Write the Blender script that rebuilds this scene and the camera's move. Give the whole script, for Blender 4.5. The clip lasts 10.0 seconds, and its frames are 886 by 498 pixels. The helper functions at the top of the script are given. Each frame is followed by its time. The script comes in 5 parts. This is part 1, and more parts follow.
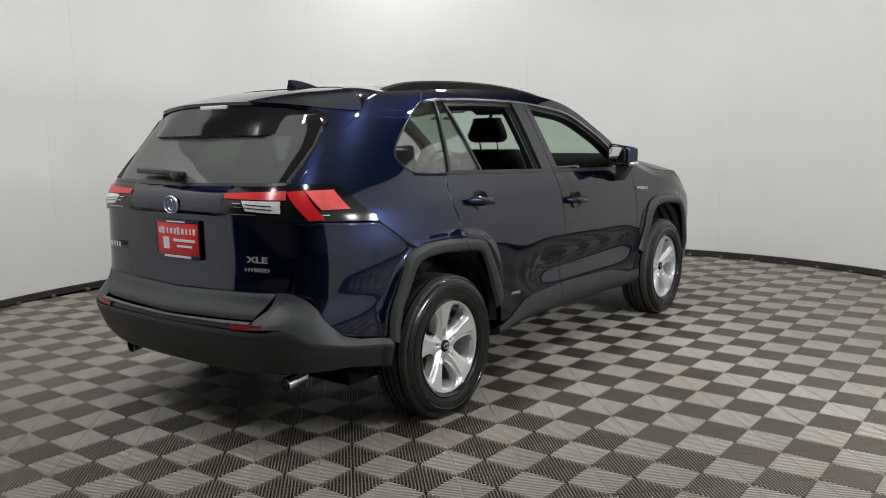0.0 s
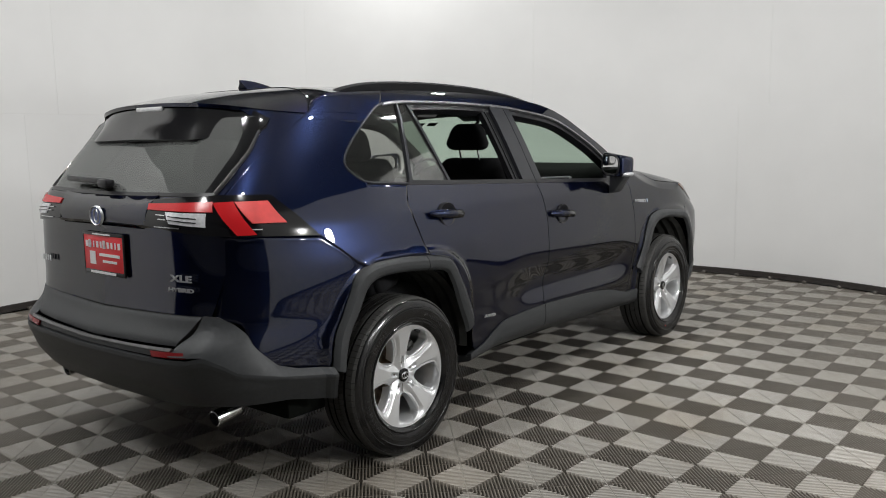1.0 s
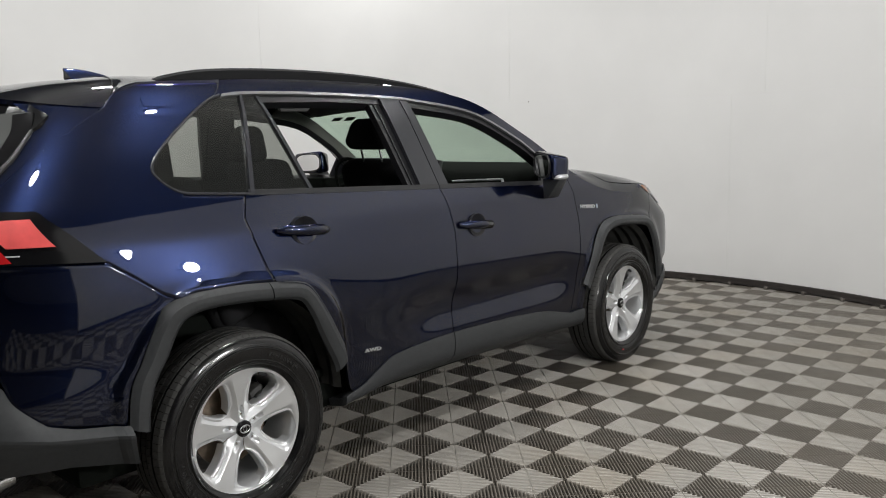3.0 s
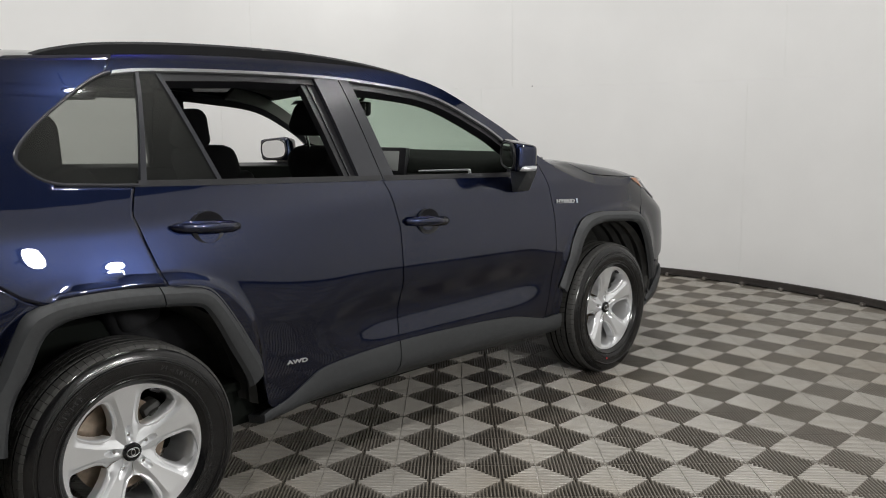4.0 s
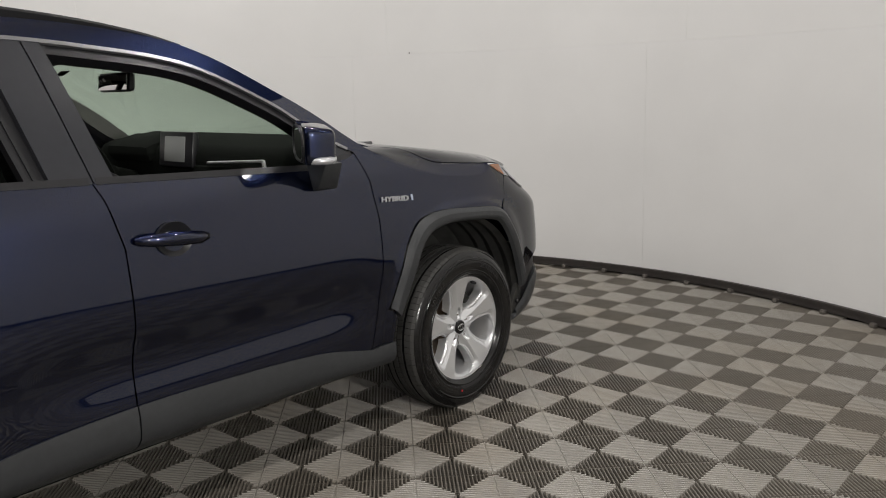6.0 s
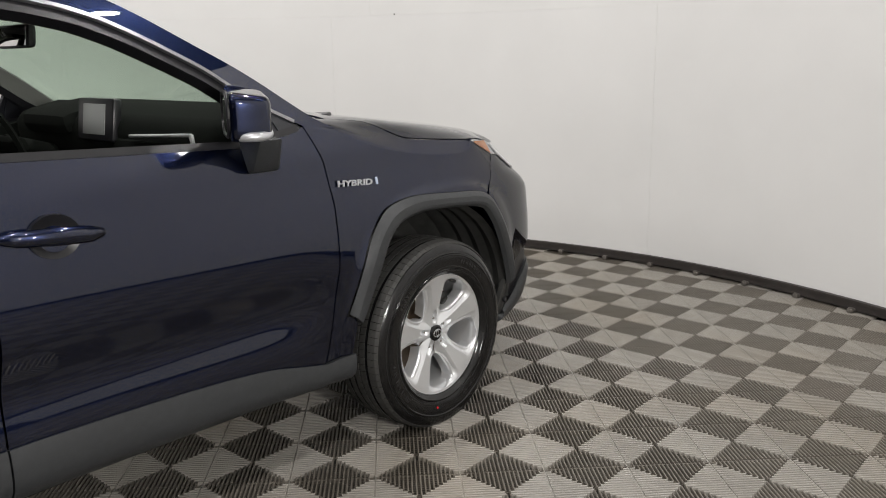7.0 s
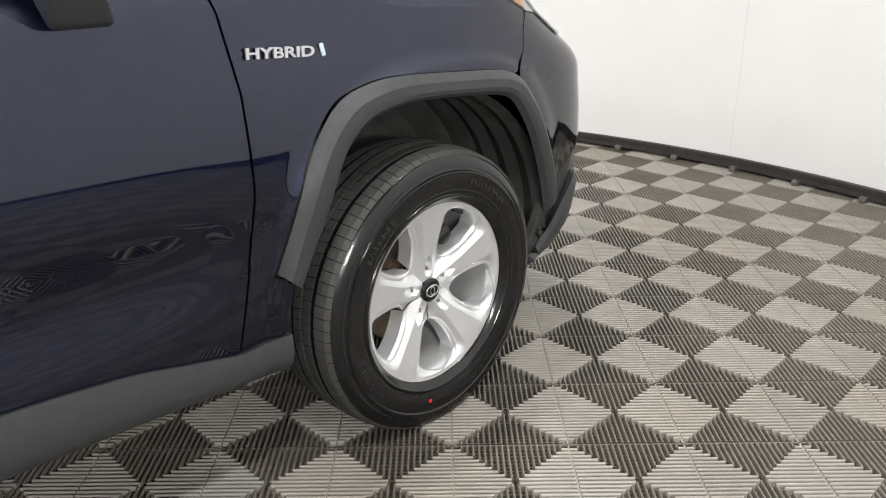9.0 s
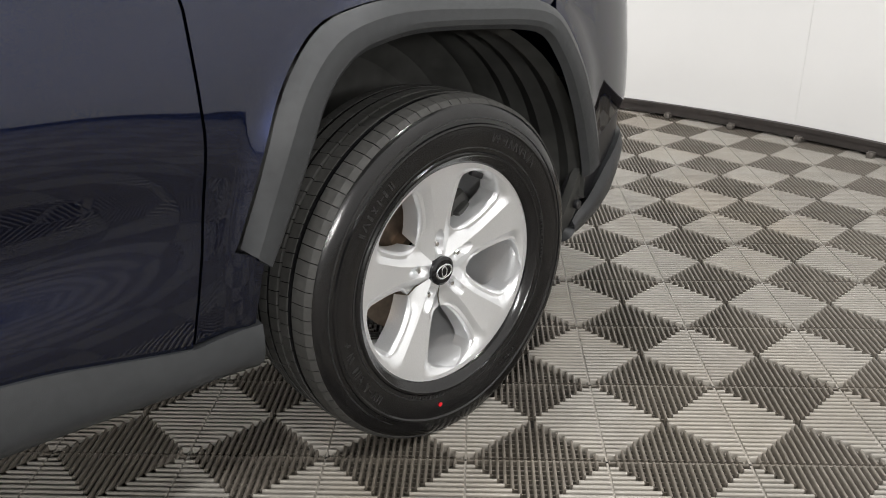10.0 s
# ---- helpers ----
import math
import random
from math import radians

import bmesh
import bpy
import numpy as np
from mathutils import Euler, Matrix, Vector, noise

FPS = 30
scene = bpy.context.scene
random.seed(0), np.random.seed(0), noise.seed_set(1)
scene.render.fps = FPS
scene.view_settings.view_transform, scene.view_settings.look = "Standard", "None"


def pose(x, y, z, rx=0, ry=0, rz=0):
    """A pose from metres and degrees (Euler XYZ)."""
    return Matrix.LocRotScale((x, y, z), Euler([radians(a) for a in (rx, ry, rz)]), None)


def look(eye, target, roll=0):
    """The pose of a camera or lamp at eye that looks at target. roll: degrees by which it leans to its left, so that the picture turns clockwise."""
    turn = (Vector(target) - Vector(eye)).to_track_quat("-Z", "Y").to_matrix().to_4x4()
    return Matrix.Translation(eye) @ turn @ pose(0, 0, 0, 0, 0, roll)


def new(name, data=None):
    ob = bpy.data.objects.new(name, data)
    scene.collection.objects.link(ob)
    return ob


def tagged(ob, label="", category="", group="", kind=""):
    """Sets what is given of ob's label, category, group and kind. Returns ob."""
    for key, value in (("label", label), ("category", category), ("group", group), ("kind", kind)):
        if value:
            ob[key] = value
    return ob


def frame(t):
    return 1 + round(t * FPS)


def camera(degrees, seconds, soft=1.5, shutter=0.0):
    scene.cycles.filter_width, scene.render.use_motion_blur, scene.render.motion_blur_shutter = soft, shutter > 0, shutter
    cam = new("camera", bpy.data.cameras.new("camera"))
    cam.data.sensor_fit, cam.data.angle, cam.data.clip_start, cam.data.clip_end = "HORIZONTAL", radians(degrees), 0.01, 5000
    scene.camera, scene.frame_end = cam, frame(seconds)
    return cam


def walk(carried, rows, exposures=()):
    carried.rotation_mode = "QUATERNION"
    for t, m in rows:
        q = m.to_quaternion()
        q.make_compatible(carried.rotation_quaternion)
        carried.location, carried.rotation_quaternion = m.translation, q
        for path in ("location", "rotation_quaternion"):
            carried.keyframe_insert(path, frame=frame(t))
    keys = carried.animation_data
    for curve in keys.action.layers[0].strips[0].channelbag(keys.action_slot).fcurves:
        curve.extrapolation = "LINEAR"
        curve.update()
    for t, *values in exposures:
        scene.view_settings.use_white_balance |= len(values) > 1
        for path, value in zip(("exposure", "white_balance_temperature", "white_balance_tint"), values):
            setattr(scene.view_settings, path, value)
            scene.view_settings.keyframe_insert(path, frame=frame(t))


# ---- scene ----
cam = camera(56.5, 10.0, soft=1.0)
PATH = [
    (0, (3.37, -3.1, 1.421), (2.144, -1.548, 1.127), -1.3),
    (0.5, (3.385, -2.828, 1.409), (2.129, -1.298, 1.127), -0.3),
    (1, (3.362, -2.578, 1.391), (2.077, -1.069, 1.123), -1.0),
    (1.5, (3.354, -2.344, 1.4), (2.047, -0.858, 1.107), -1.7),
    (2, (3.375, -2.089, 1.401), (2.047, -0.623, 1.108), -1.5),
    (2.5, (3.41, -1.847, 1.406), (2.084, -0.376, 1.128), -1.5),
    (4, (3.403, -1.01, 1.391), (1.99, 0.37, 1.074), -0.8),
    (4.5, (3.363, -0.756, 1.391), (1.979, 0.65, 1.064), -0.9),
    (5, (3.293, -0.486, 1.393), (1.957, 0.96, 1.044), -0.8),
    (5.5, (3.214, -0.239, 1.39), (1.933, 1.253, 1.026), -0.9),
    (6, (3.128, 0.05, 1.388), (1.829, 1.521, 1.001), -1.5),
    (7.5, (2.653, 0.762, 1.328), (1.361, 2.199, 0.813), -0.6),
    (8, (2.495, 1.002, 1.299), (1.185, 2.39, 0.702), -0.5),
    (8.5, (2.342, 1.23, 1.252), (1.009, 2.571, 0.599), -0.6),
    (9, (2.177, 1.431, 1.184), (0.87, 2.754, 0.447), -0.4),
    (9.5, (2.054, 1.595, 1.103), (0.723, 2.876, 0.337), -1.1),
    (10, (1.978, 1.704, 1.039), (0.619, 2.943, 0.253), -0.7),
]
EXPOSURES = [(0.0, 0.33, 6350, 8.5), (1.5, 0.34, 6380, 9), (2.5, 0.38, 6400, 9), (4.5, 0.38, 6480, 9.5), (5.5, 0.42, 6550, 10), (6.0, 0.18, 6650, 11), (7.5, 0.72, 6530, 10.5), (8.5, 0.86, 6500, 10),
             (9.0, 1.18, 6480, 10), (9.3, 1.22, 6480, 10), (9.5, 1.12, 6480, 10), (10.0, 1.02, 6480, 10)]
LAMP_W, SPOT_W, SPOT_Z = 25.0, 23.5, 4.0
walk(cam, [(t, look(eye, target, roll)) for t, eye, target, roll in PATH], EXPOSURES)

# ---- light ----
world = bpy.data.worlds.new("world")
scene.world = world
world.use_nodes = True
world.node_tree.nodes["Background"].inputs[0].default_value = (0.6, 0.62, 0.65, 1)
world.node_tree.nodes["Background"].inputs[1].default_value = 0.01


def area_lamp(name, m, sx, sy, watts, colour=(1, 0.985, 0.965), round_lamp=False):
    d = bpy.data.lights.new(name, "AREA")
    d.shape = "DISK" if round_lamp else "RECTANGLE"
    d.size, d.size_y, d.energy, d.color = sx, sy, watts, colour
    ob = new(name, d)
    ob.matrix_world = m
    return ob


# ---- materials ----
def material(name, colour, rough=0.5, metal=0.0, coat=0.0, coat_rough=0.03, scale=30.0, vary=0.1, bump=0.0, bump_scale=300.0, spec=0.5,
             stain=0.0, stain_scale=1.5, rough_vary=0.0, glow=None, glow_strength=0.0, per_piece=0.0, blotch=None):
    mat = bpy.data.materials.new(name)
    mat.use_nodes = True
    nt = mat.node_tree
    N, L = nt.nodes, nt.links
    p = N["Principled BSDF"]
    p.inputs["Base Color"].default_value = (*colour, 1)
    p.inputs["Roughness"].default_value = rough
    p.inputs["Metallic"].default_value = metal
    p.inputs["Coat Weight"].default_value = coat
    p.inputs["Coat Roughness"].default_value = coat_rough
    p.inputs["Coat IOR"].default_value = 1.62
    p.inputs["Specular IOR Level"].default_value = spec
    tc = N.new("ShaderNodeTexCoord")
    if vary or stain or per_piece:
        a = N.new("ShaderNodeTexNoise")
        a.inputs["Scale"].default_value, a.inputs["Detail"].default_value = scale, 5
        L.new(tc.outputs["Object"], a.inputs["Vector"])
        b = N.new("ShaderNodeTexNoise")
        b.inputs["Scale"].default_value, b.inputs["Detail"].default_value = stain_scale, 4
        L.new(tc.outputs["Object"], b.inputs["Vector"])
        mr = N.new("ShaderNodeMapRange")
        mr.inputs[1].default_value, mr.inputs[2].default_value = 0.25, 0.75
        mr.inputs[3].default_value, mr.inputs[4].default_value = 1 - vary, 1 + vary
        L.new(a.outputs["Fac"], mr.inputs[0])
        ms = N.new("ShaderNodeMapRange")
        ms.inputs[1].default_value, ms.inputs[2].default_value = 0.3, 0.7
        ms.inputs[3].default_value, ms.inputs[4].default_value = 1 - stain, 1 + stain * 0.5
        L.new(b.outputs["Fac"], ms.inputs[0])
        mul = N.new("ShaderNodeMath")
        mul.operation = "MULTIPLY"
        L.new(mr.outputs[0], mul.inputs[0])
        L.new(ms.outputs[0], mul.inputs[1])
        out = mul
        if per_piece:
            oi = N.new("ShaderNodeObjectInfo")
            mp = N.new("ShaderNodeMapRange")
            mp.inputs[3].default_value, mp.inputs[4].default_value = 1 - per_piece, 1 + per_piece
            L.new(oi.outputs["Random"], mp.inputs[0])
            out = N.new("ShaderNodeMath")
            out.operation = "MULTIPLY"
            L.new(mul.outputs[0], out.inputs[0])
            L.new(mp.outputs[0], out.inputs[1])
        vm = N.new("ShaderNodeVectorMath")
        vm.operation = "SCALE"
        vm.inputs[0].default_value = colour
        if blotch:
            geo, n3, m3, mc = N.new("ShaderNodeNewGeometry"), N.new("ShaderNodeTexNoise"), N.new("ShaderNodeMapRange"), N.new("ShaderNodeMix")
            n3.inputs["Scale"].default_value, n3.inputs["Detail"].default_value = 1.3, 5
            L.new(geo.outputs["Position"], n3.inputs["Vector"])
            m3.inputs[1].default_value, m3.inputs[2].default_value = 0.48, 0.66
            L.new(n3.outputs["Fac"], m3.inputs[0])
            mc.data_type = "RGBA"
            mc.inputs[6].default_value, mc.inputs[7].default_value = (*colour, 1), (*blotch, 1)
            L.new(m3.outputs[0], mc.inputs[0])
            L.new(mc.outputs[2], vm.inputs[0])
        L.new(out.outputs[0], vm.inputs["Scale"])
        L.new(vm.outputs[0], p.inputs["Base Color"])
        if rough_vary:
            rr = N.new("ShaderNodeMapRange")
            rr.inputs[1].default_value, rr.inputs[2].default_value = 0.3, 0.7
            rr.inputs[3].default_value, rr.inputs[4].default_value = max(0, rough - rough_vary), rough + rough_vary
            L.new(b.outputs["Fac"], rr.inputs[0])
            L.new(rr.outputs[0], p.inputs["Roughness"])
    if bump:
        c = N.new("ShaderNodeTexNoise")
        c.inputs["Scale"].default_value, c.inputs["Detail"].default_value = bump_scale, 3
        L.new(tc.outputs["Object"], c.inputs["Vector"])
        bp = N.new("ShaderNodeBump")
        bp.inputs["Strength"].default_value, bp.inputs["Distance"].default_value = bump, 0.002
        L.new(c.outputs["Fac"], bp.inputs["Height"])
        L.new(bp.outputs[0], p.inputs["Normal"])
    if glow:
        p.inputs["Emission Color"].default_value = (*glow, 1)
        p.inputs["Emission Strength"].default_value = glow_strength
    return mat


def glass(name, tint, rough=0.0, gloss=0.05, haze=0.0):
    mat = bpy.data.materials.new(name)
    mat.use_nodes = True
    nt = mat.node_tree
    N, L = nt.nodes, nt.links
    N.remove(N["Principled BSDF"])
    tr, gl, mx, lw, pw, mr = (N.new(k) for k in ("ShaderNodeBsdfTransparent", "ShaderNodeBsdfGlossy", "ShaderNodeMixShader", "ShaderNodeLayerWeight", "ShaderNodeMath", "ShaderNodeMapRange"))
    tr.inputs[0].default_value = (*tint, 1)
    gl.inputs["Roughness"].default_value = rough
    lw.inputs["Blend"].default_value = 0.5
    pw.operation = "POWER"
    pw.inputs[1].default_value = 4.0
    mr.inputs[3].default_value, mr.inputs[4].default_value = gloss * 0.5, 0.6
    L.new(lw.outputs["Facing"], pw.inputs[0])
    L.new(pw.outputs[0], mr.inputs[0])
    L.new(mr.outputs[0], mx.inputs[0])
    L.new(tr.outputs[0], mx.inputs[1])
    L.new(gl.outputs[0], mx.inputs[2])
    last = mx
    if haze:
        # a flat grey layer standing in for the pane's bright reflection
        df, m2 = N.new("ShaderNodeBsdfDiffuse"), N.new("ShaderNodeMixShader")
        df.inputs[0].default_value = (0.33, 0.34, 0.33, 1)
        m2.inputs[0].default_value = haze
        L.new(mx.outputs[0], m2.inputs[1])
        L.new(df.outputs[0], m2.inputs[2])
        last = m2
    L.new(last.outputs[0], N["Material Output"].inputs["Surface"])
    return mat


PAINT = material("navy_metallic_paint", (0.0080, 0.0130, 0.041), rough=0.31, metal=0.95, coat=1.0, coat_rough=0.015, scale=900, vary=0.25, stain_scale=1.0)
PAINT.node_tree.nodes["Principled BSDF"].inputs["Specular Tint"].default_value = (0.02, 0.03, 0.08, 1)
PAINT.node_tree.nodes["Principled BSDF"].inputs["Coat IOR"].default_value = 1.64
CLAD = material("grained_dark_plastic", (0.040, 0.0423, 0.0447), rough=0.43, scale=60, vary=0.12, bump=0.25, bump_scale=900, stain=0.12, spec=0.4)
RAIL_BLACK = material("roof_rail_black", (0.010, 0.010, 0.011), rough=0.6, vary=0.1, spec=0.12)
GLOSS_BLACK = material("gloss_black_plastic", (0.006, 0.006, 0.007), rough=0.12, vary=0.1)
SATIN_BLACK = material("satin_black_trim", (0.014, 0.014, 0.016), rough=0.33, vary=0.1)
RUBBER = material("tyre_rubber", (0.055, 0.054, 0.051), rough=0.65, scale=80, vary=0.2, bump=0.15, bump_scale=500, stain=0.2, stain_scale=6)
SIDEWALL = material("tyre_sidewall", (0.0065, 0.0065, 0.007), rough=0.15, spec=0.6, scale=60, vary=0.2, bump=0.1, bump_scale=300, rough_vary=0.07, stain=0.1, stain_scale=9)
ALLOY = material("silver_alloy", (0.82, 0.83, 0.84), rough=0.29, metal=0.65, scale=400, vary=0.05)
CHROME = material("chrome", (0.78, 0.79, 0.80), rough=0.18, metal=1.0, vary=0)
BRIGHT = material("bright_badge_chrome", (0.66, 0.67, 0.69), rough=0.30, metal=0.7, vary=0)
MARKS = material("worn_sidewall_print", (0.020, 0.020, 0.020), rough=0.30, scale=70, vary=0.5)
STEEL = material("rusty_brake_steel", (0.33, 0.26, 0.20), rough=0.4, metal=0.9, scale=40, vary=0.3, stain=0.3, stain_scale=12)
LINER = material("wheel_well_liner", (0.045, 0.045, 0.042), rough=0.6, scale=20, vary=0.3, stain=0.3, stain_scale=5)
CLOTH = material("black_seat_cloth", (0.012, 0.012, 0.014), rough=0.9, scale=300, vary=0.3, bump=0.3, bump_scale=700)
SOFT = material("soft_dash_plastic", (0.010, 0.0115, 0.010), rough=0.95, spec=0.04, scale=200, vary=0.1)
HEADLINER = material("grey_headliner", (0.10, 0.10, 0.10), rough=0.9, scale=300, vary=0.05)
# the grey of a reflection is put into the blank screen's colour
SCREEN = material("display_screen", (0.28, 0.29, 0.28), rough=0.3, vary=0)
RED_LENS = material("red_lamp_lens", (0.56, 0.030, 0.034), rough=0.22, coat=0.0, spec=0.4, vary=0.08, scale=120)
PINK_LENS = material("pale_red_lens", (0.80, 0.10, 0.095), rough=0.35, spec=0.5, vary=0.18, scale=14)
RED_DEEP = material("deep_red_lens", (0.50, 0.014, 0.018), rough=0.2, coat=0.0, spec=0.4, vary=0.05)
PILLAR = material("satin_pillar_film", (0.024, 0.025, 0.030), rough=0.30, vary=0.08)
PILLAR_TRIM = material("grey_pillar_trim", (0.17, 0.175, 0.16), rough=0.8, scale=200, vary=0.06)
REFLECTOR = material("dark_red_reflector", (0.22, 0.014, 0.016), rough=0.25, vary=0.05)
CLEAR_LENS = material("clear_lamp_lens", (0.80, 0.81, 0.83), rough=0.15, metal=0.3, coat=0.6, vary=0.2, scale=60)
AMBER = material("amber_lens", (0.34, 0.13, 0.045), rough=0.2, coat=0.6, vary=0.05)
LAMP_GLASS = material("smoky_lamp_glass", (0.22, 0.225, 0.23), rough=0.12, coat=1.0, vary=0.15, scale=40)
PLATE_RED = material("red_plate", (0.72, 0.02, 0.03), rough=0.35, vary=0.05)
WHITE_INK = material("white_print", (0.8, 0.8, 0.8), rough=0.4, vary=0.03)
WALL = material("white_wall_panel", (0.77, 0.765, 0.755), rough=0.75, scale=3.0, vary=0.015, bump=0.05, bump_scale=60, stain=0.04, stain_scale=0.7)
SEAM = material("panel_joint_shadow", (0.62, 0.61, 0.60), rough=0.8, vary=0.05)
TRACK = material("dark_brown_base_track", (0.035, 0.029, 0.026), rough=0.6, scale=20, vary=0.25, stain=0.2, stain_scale=3)
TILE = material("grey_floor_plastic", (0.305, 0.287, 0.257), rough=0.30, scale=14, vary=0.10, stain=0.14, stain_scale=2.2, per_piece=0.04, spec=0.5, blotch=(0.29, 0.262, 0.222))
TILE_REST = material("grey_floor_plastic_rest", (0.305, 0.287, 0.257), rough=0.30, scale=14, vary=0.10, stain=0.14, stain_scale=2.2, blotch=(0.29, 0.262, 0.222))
# darker copies of the tile plastic: rib shade put into the colour
TILE_SHADED = material("shaded_grey_floor_plastic", (0.160, 0.143, 0.121), rough=0.35, scale=14, vary=0.10, stain=0.14, stain_scale=2.2, per_piece=0.04, blotch=(0.140, 0.122, 0.098))
TILE_SHADED_REST = material("shaded_grey_floor_plastic_rest", (0.160, 0.143, 0.121), rough=0.35, scale=14, vary=0.10, stain=0.14, stain_scale=2.2, blotch=(0.140, 0.122, 0.098))
SUBFLOOR = material("dark_subfloor", (0.030, 0.027, 0.023), rough=0.9, scale=10, vary=0.2)
CEIL = material("pale_grey_ceiling", (0.78, 0.78, 0.77), rough=0.9, scale=4, vary=0.05)
SHOP = material("shop_wall", (0.50, 0.50, 0.51), rough=0.8, scale=2, vary=0.08, stain=0.1)
CLEAR_GLASS = glass("green_tinted_glass", (0.78, 0.87, 0.80))
DARK_GLASS = glass("privacy_glass", (0.71, 0.725, 0.70), rough=0.04, gloss=0.22, haze=0.03)
REAR_GLASS = glass("rear_privacy_glass", (0.36, 0.38, 0.37), gloss=0.16, haze=0.27)


# ---- mesh helpers ----
def mesh_of(name, verts, faces, mat, smooth=40.0):
    me = bpy.data.meshes.new(name)
    me.from_pydata([tuple(v) for v in verts], [], faces)
    bm = bmesh.new()
    bm.from_mesh(me)
    bmesh.ops.remove_doubles(bm, verts=bm.verts, dist=1e-5)
    bmesh.ops.delete(bm, geom=[v for v in bm.verts if not v.link_faces], context="VERTS")
    bmesh.ops.recalc_face_normals(bm, faces=bm.faces)
    bm.to_mesh(me)
    bm.free()
    me.materials.append(mat)
    if smooth:
        me.polygons.foreach_set("use_smooth", [True] * len(me.polygons))
        me.set_sharp_from_angle(angle=radians(smooth))
    return me


def part(name, geo, mat, parent=None, label="", smooth=40.0):
    """One mesh object out of (verts, faces) under a thing or a part."""
    ob = new(name, mesh_of(name, geo[0], geo[1], mat, smooth))
    if parent is not None:
        ob.parent = parent
    if label:
        ob["label"] = label
    return ob


def joined(*geos):
    V, F = [], []
    for v, f in geos:
        n = len(V)
        V += [tuple(p) for p in v]
        F += [tuple(i + n for i in q) for q in f]
    return V, F


def moved(geo, m):
    return [tuple(m @ Vector(v)) for v in geo[0]], geo[1]


def mirrored(geo, side):
    return geo if side > 0 else ([(-x, y, z) for x, y, z in geo[0]], [tuple(reversed(f)) for f in geo[1]])


def rounded_box(sx, sy, sz, r=0.01, seg=2):
    bm = bmesh.new()
    bmesh.ops.create_cube(bm, size=1)
    bmesh.ops.scale(bm, vec=(sx, sy, sz), verts=bm.verts)
    if r > 0:
        bmesh.ops.bevel(bm, geom=bm.edges[:], offset=min(r, 0.49 * min(sx, sy, sz)), segments=seg, profile=0.5, affect="EDGES")
    bm.verts.index_update()
    out = [tuple(v.co) for v in bm.verts], [tuple(v.index for v in f.verts) for f in bm.faces]
    bm.free()
    return out


def box_at(x, y, z, sx, sy, sz, r=0.01, rx=0, ry=0, rz=0, seg=2):
    return moved(rounded_box(sx, sy, sz, r, seg), pose(x, y, z, rx, ry, rz))


def lathe(profile, n=64, closed=False):
    """Revolves (radius, x) pairs round the x axis."""
    V, F = [], []
    m = len(profile)
    for i in range(n):
        a = 2 * math.pi * i / n
        V += [(x, r * math.sin(a), r * math.cos(a)) for r, x in profile]
    for i in range(n):
        j = (i + 1) % n
        for k in range(m if closed else m - 1):
            q = (k + 1) % m
            F.append((i * m + k, i * m + q, j * m + q, j * m + k))
    return V, F


def tube(points, r, n=8, caps=True):
    P = [Vector(p) for p in points]
    V, F = [], []
    for i, p in enumerate(P):
        d = (P[min(i + 1, len(P) - 1)] - P[max(i - 1, 0)]).normalized()
        u = d.orthogonal().normalized() if i == 0 else (u - d * u.dot(d)).normalized()
        w = d.cross(u)
        rr = r[i] if isinstance(r, (list, tuple)) else r
        V += [tuple(p + rr * (math.cos(2 * math.pi * k / n) * u + math.sin(2 * math.pi * k / n) * w)) for k in range(n)]
    for i in range(len(P) - 1):
        for k in range(n):
            q = (k + 1) % n
            F.append((i * n + k, i * n + q, (i + 1) * n + q, (i + 1) * n + k))
    if caps:
        F += [tuple(range(n))[::-1], tuple((len(P) - 1) * n + k for k in range(n))]
    return V, F


def resampled(line, n):
    P = np.array(line, float)
    d = np.r_[0, np.cumsum(np.linalg.norm(np.diff(P, axis=0), axis=1))]
    t = np.linspace(0, d[-1], n)
    return np.stack([np.interp(t, d, P[:, k]) for k in range(P.shape[1])], 1)


def curved(line, n=60):
    """A smooth line (Catmull-Rom) through control points."""
    P = np.array(line, float)
    P = np.vstack([2 * P[0] - P[1], P, 2 * P[-1] - P[-2]])
    out = []
    k = max(2, n // (len(line) - 1))
    for i in range(1, len(P) - 2):
        for t in np.linspace(0, 1, k, endpoint=False):
            a, b, c, d = P[i - 1], P[i], P[i + 1], P[i + 2]
            out.append(0.5 * (2 * b + (c - a) * t + (2 * a - 5 * b + 4 * c - d) * t * t + (3 * b - a - 3 * c + d) * t ** 3))
    out.append(P[-2])
    return np.array(out)


def coons(bottom, top, left, right, nu, nv):
    """A grid of points between four lines (left and right run upwards)."""
    B, T, Lf, Rt = resampled(bottom, nu), resampled(top, nu), resampled(left, nv), resampled(right, nv)
    u, v = np.linspace(0, 1, nu)[None, :, None], np.linspace(0, 1, nv)[:, None, None]
    return ((1 - v) * B[None] + v * T[None] + (1 - u) * Lf[:, None] + u * Rt[:, None]
            - ((1 - u) * (1 - v) * B[0] + u * (1 - v) * B[-1] + (1 - u) * v * T[0] + u * v * T[-1]))


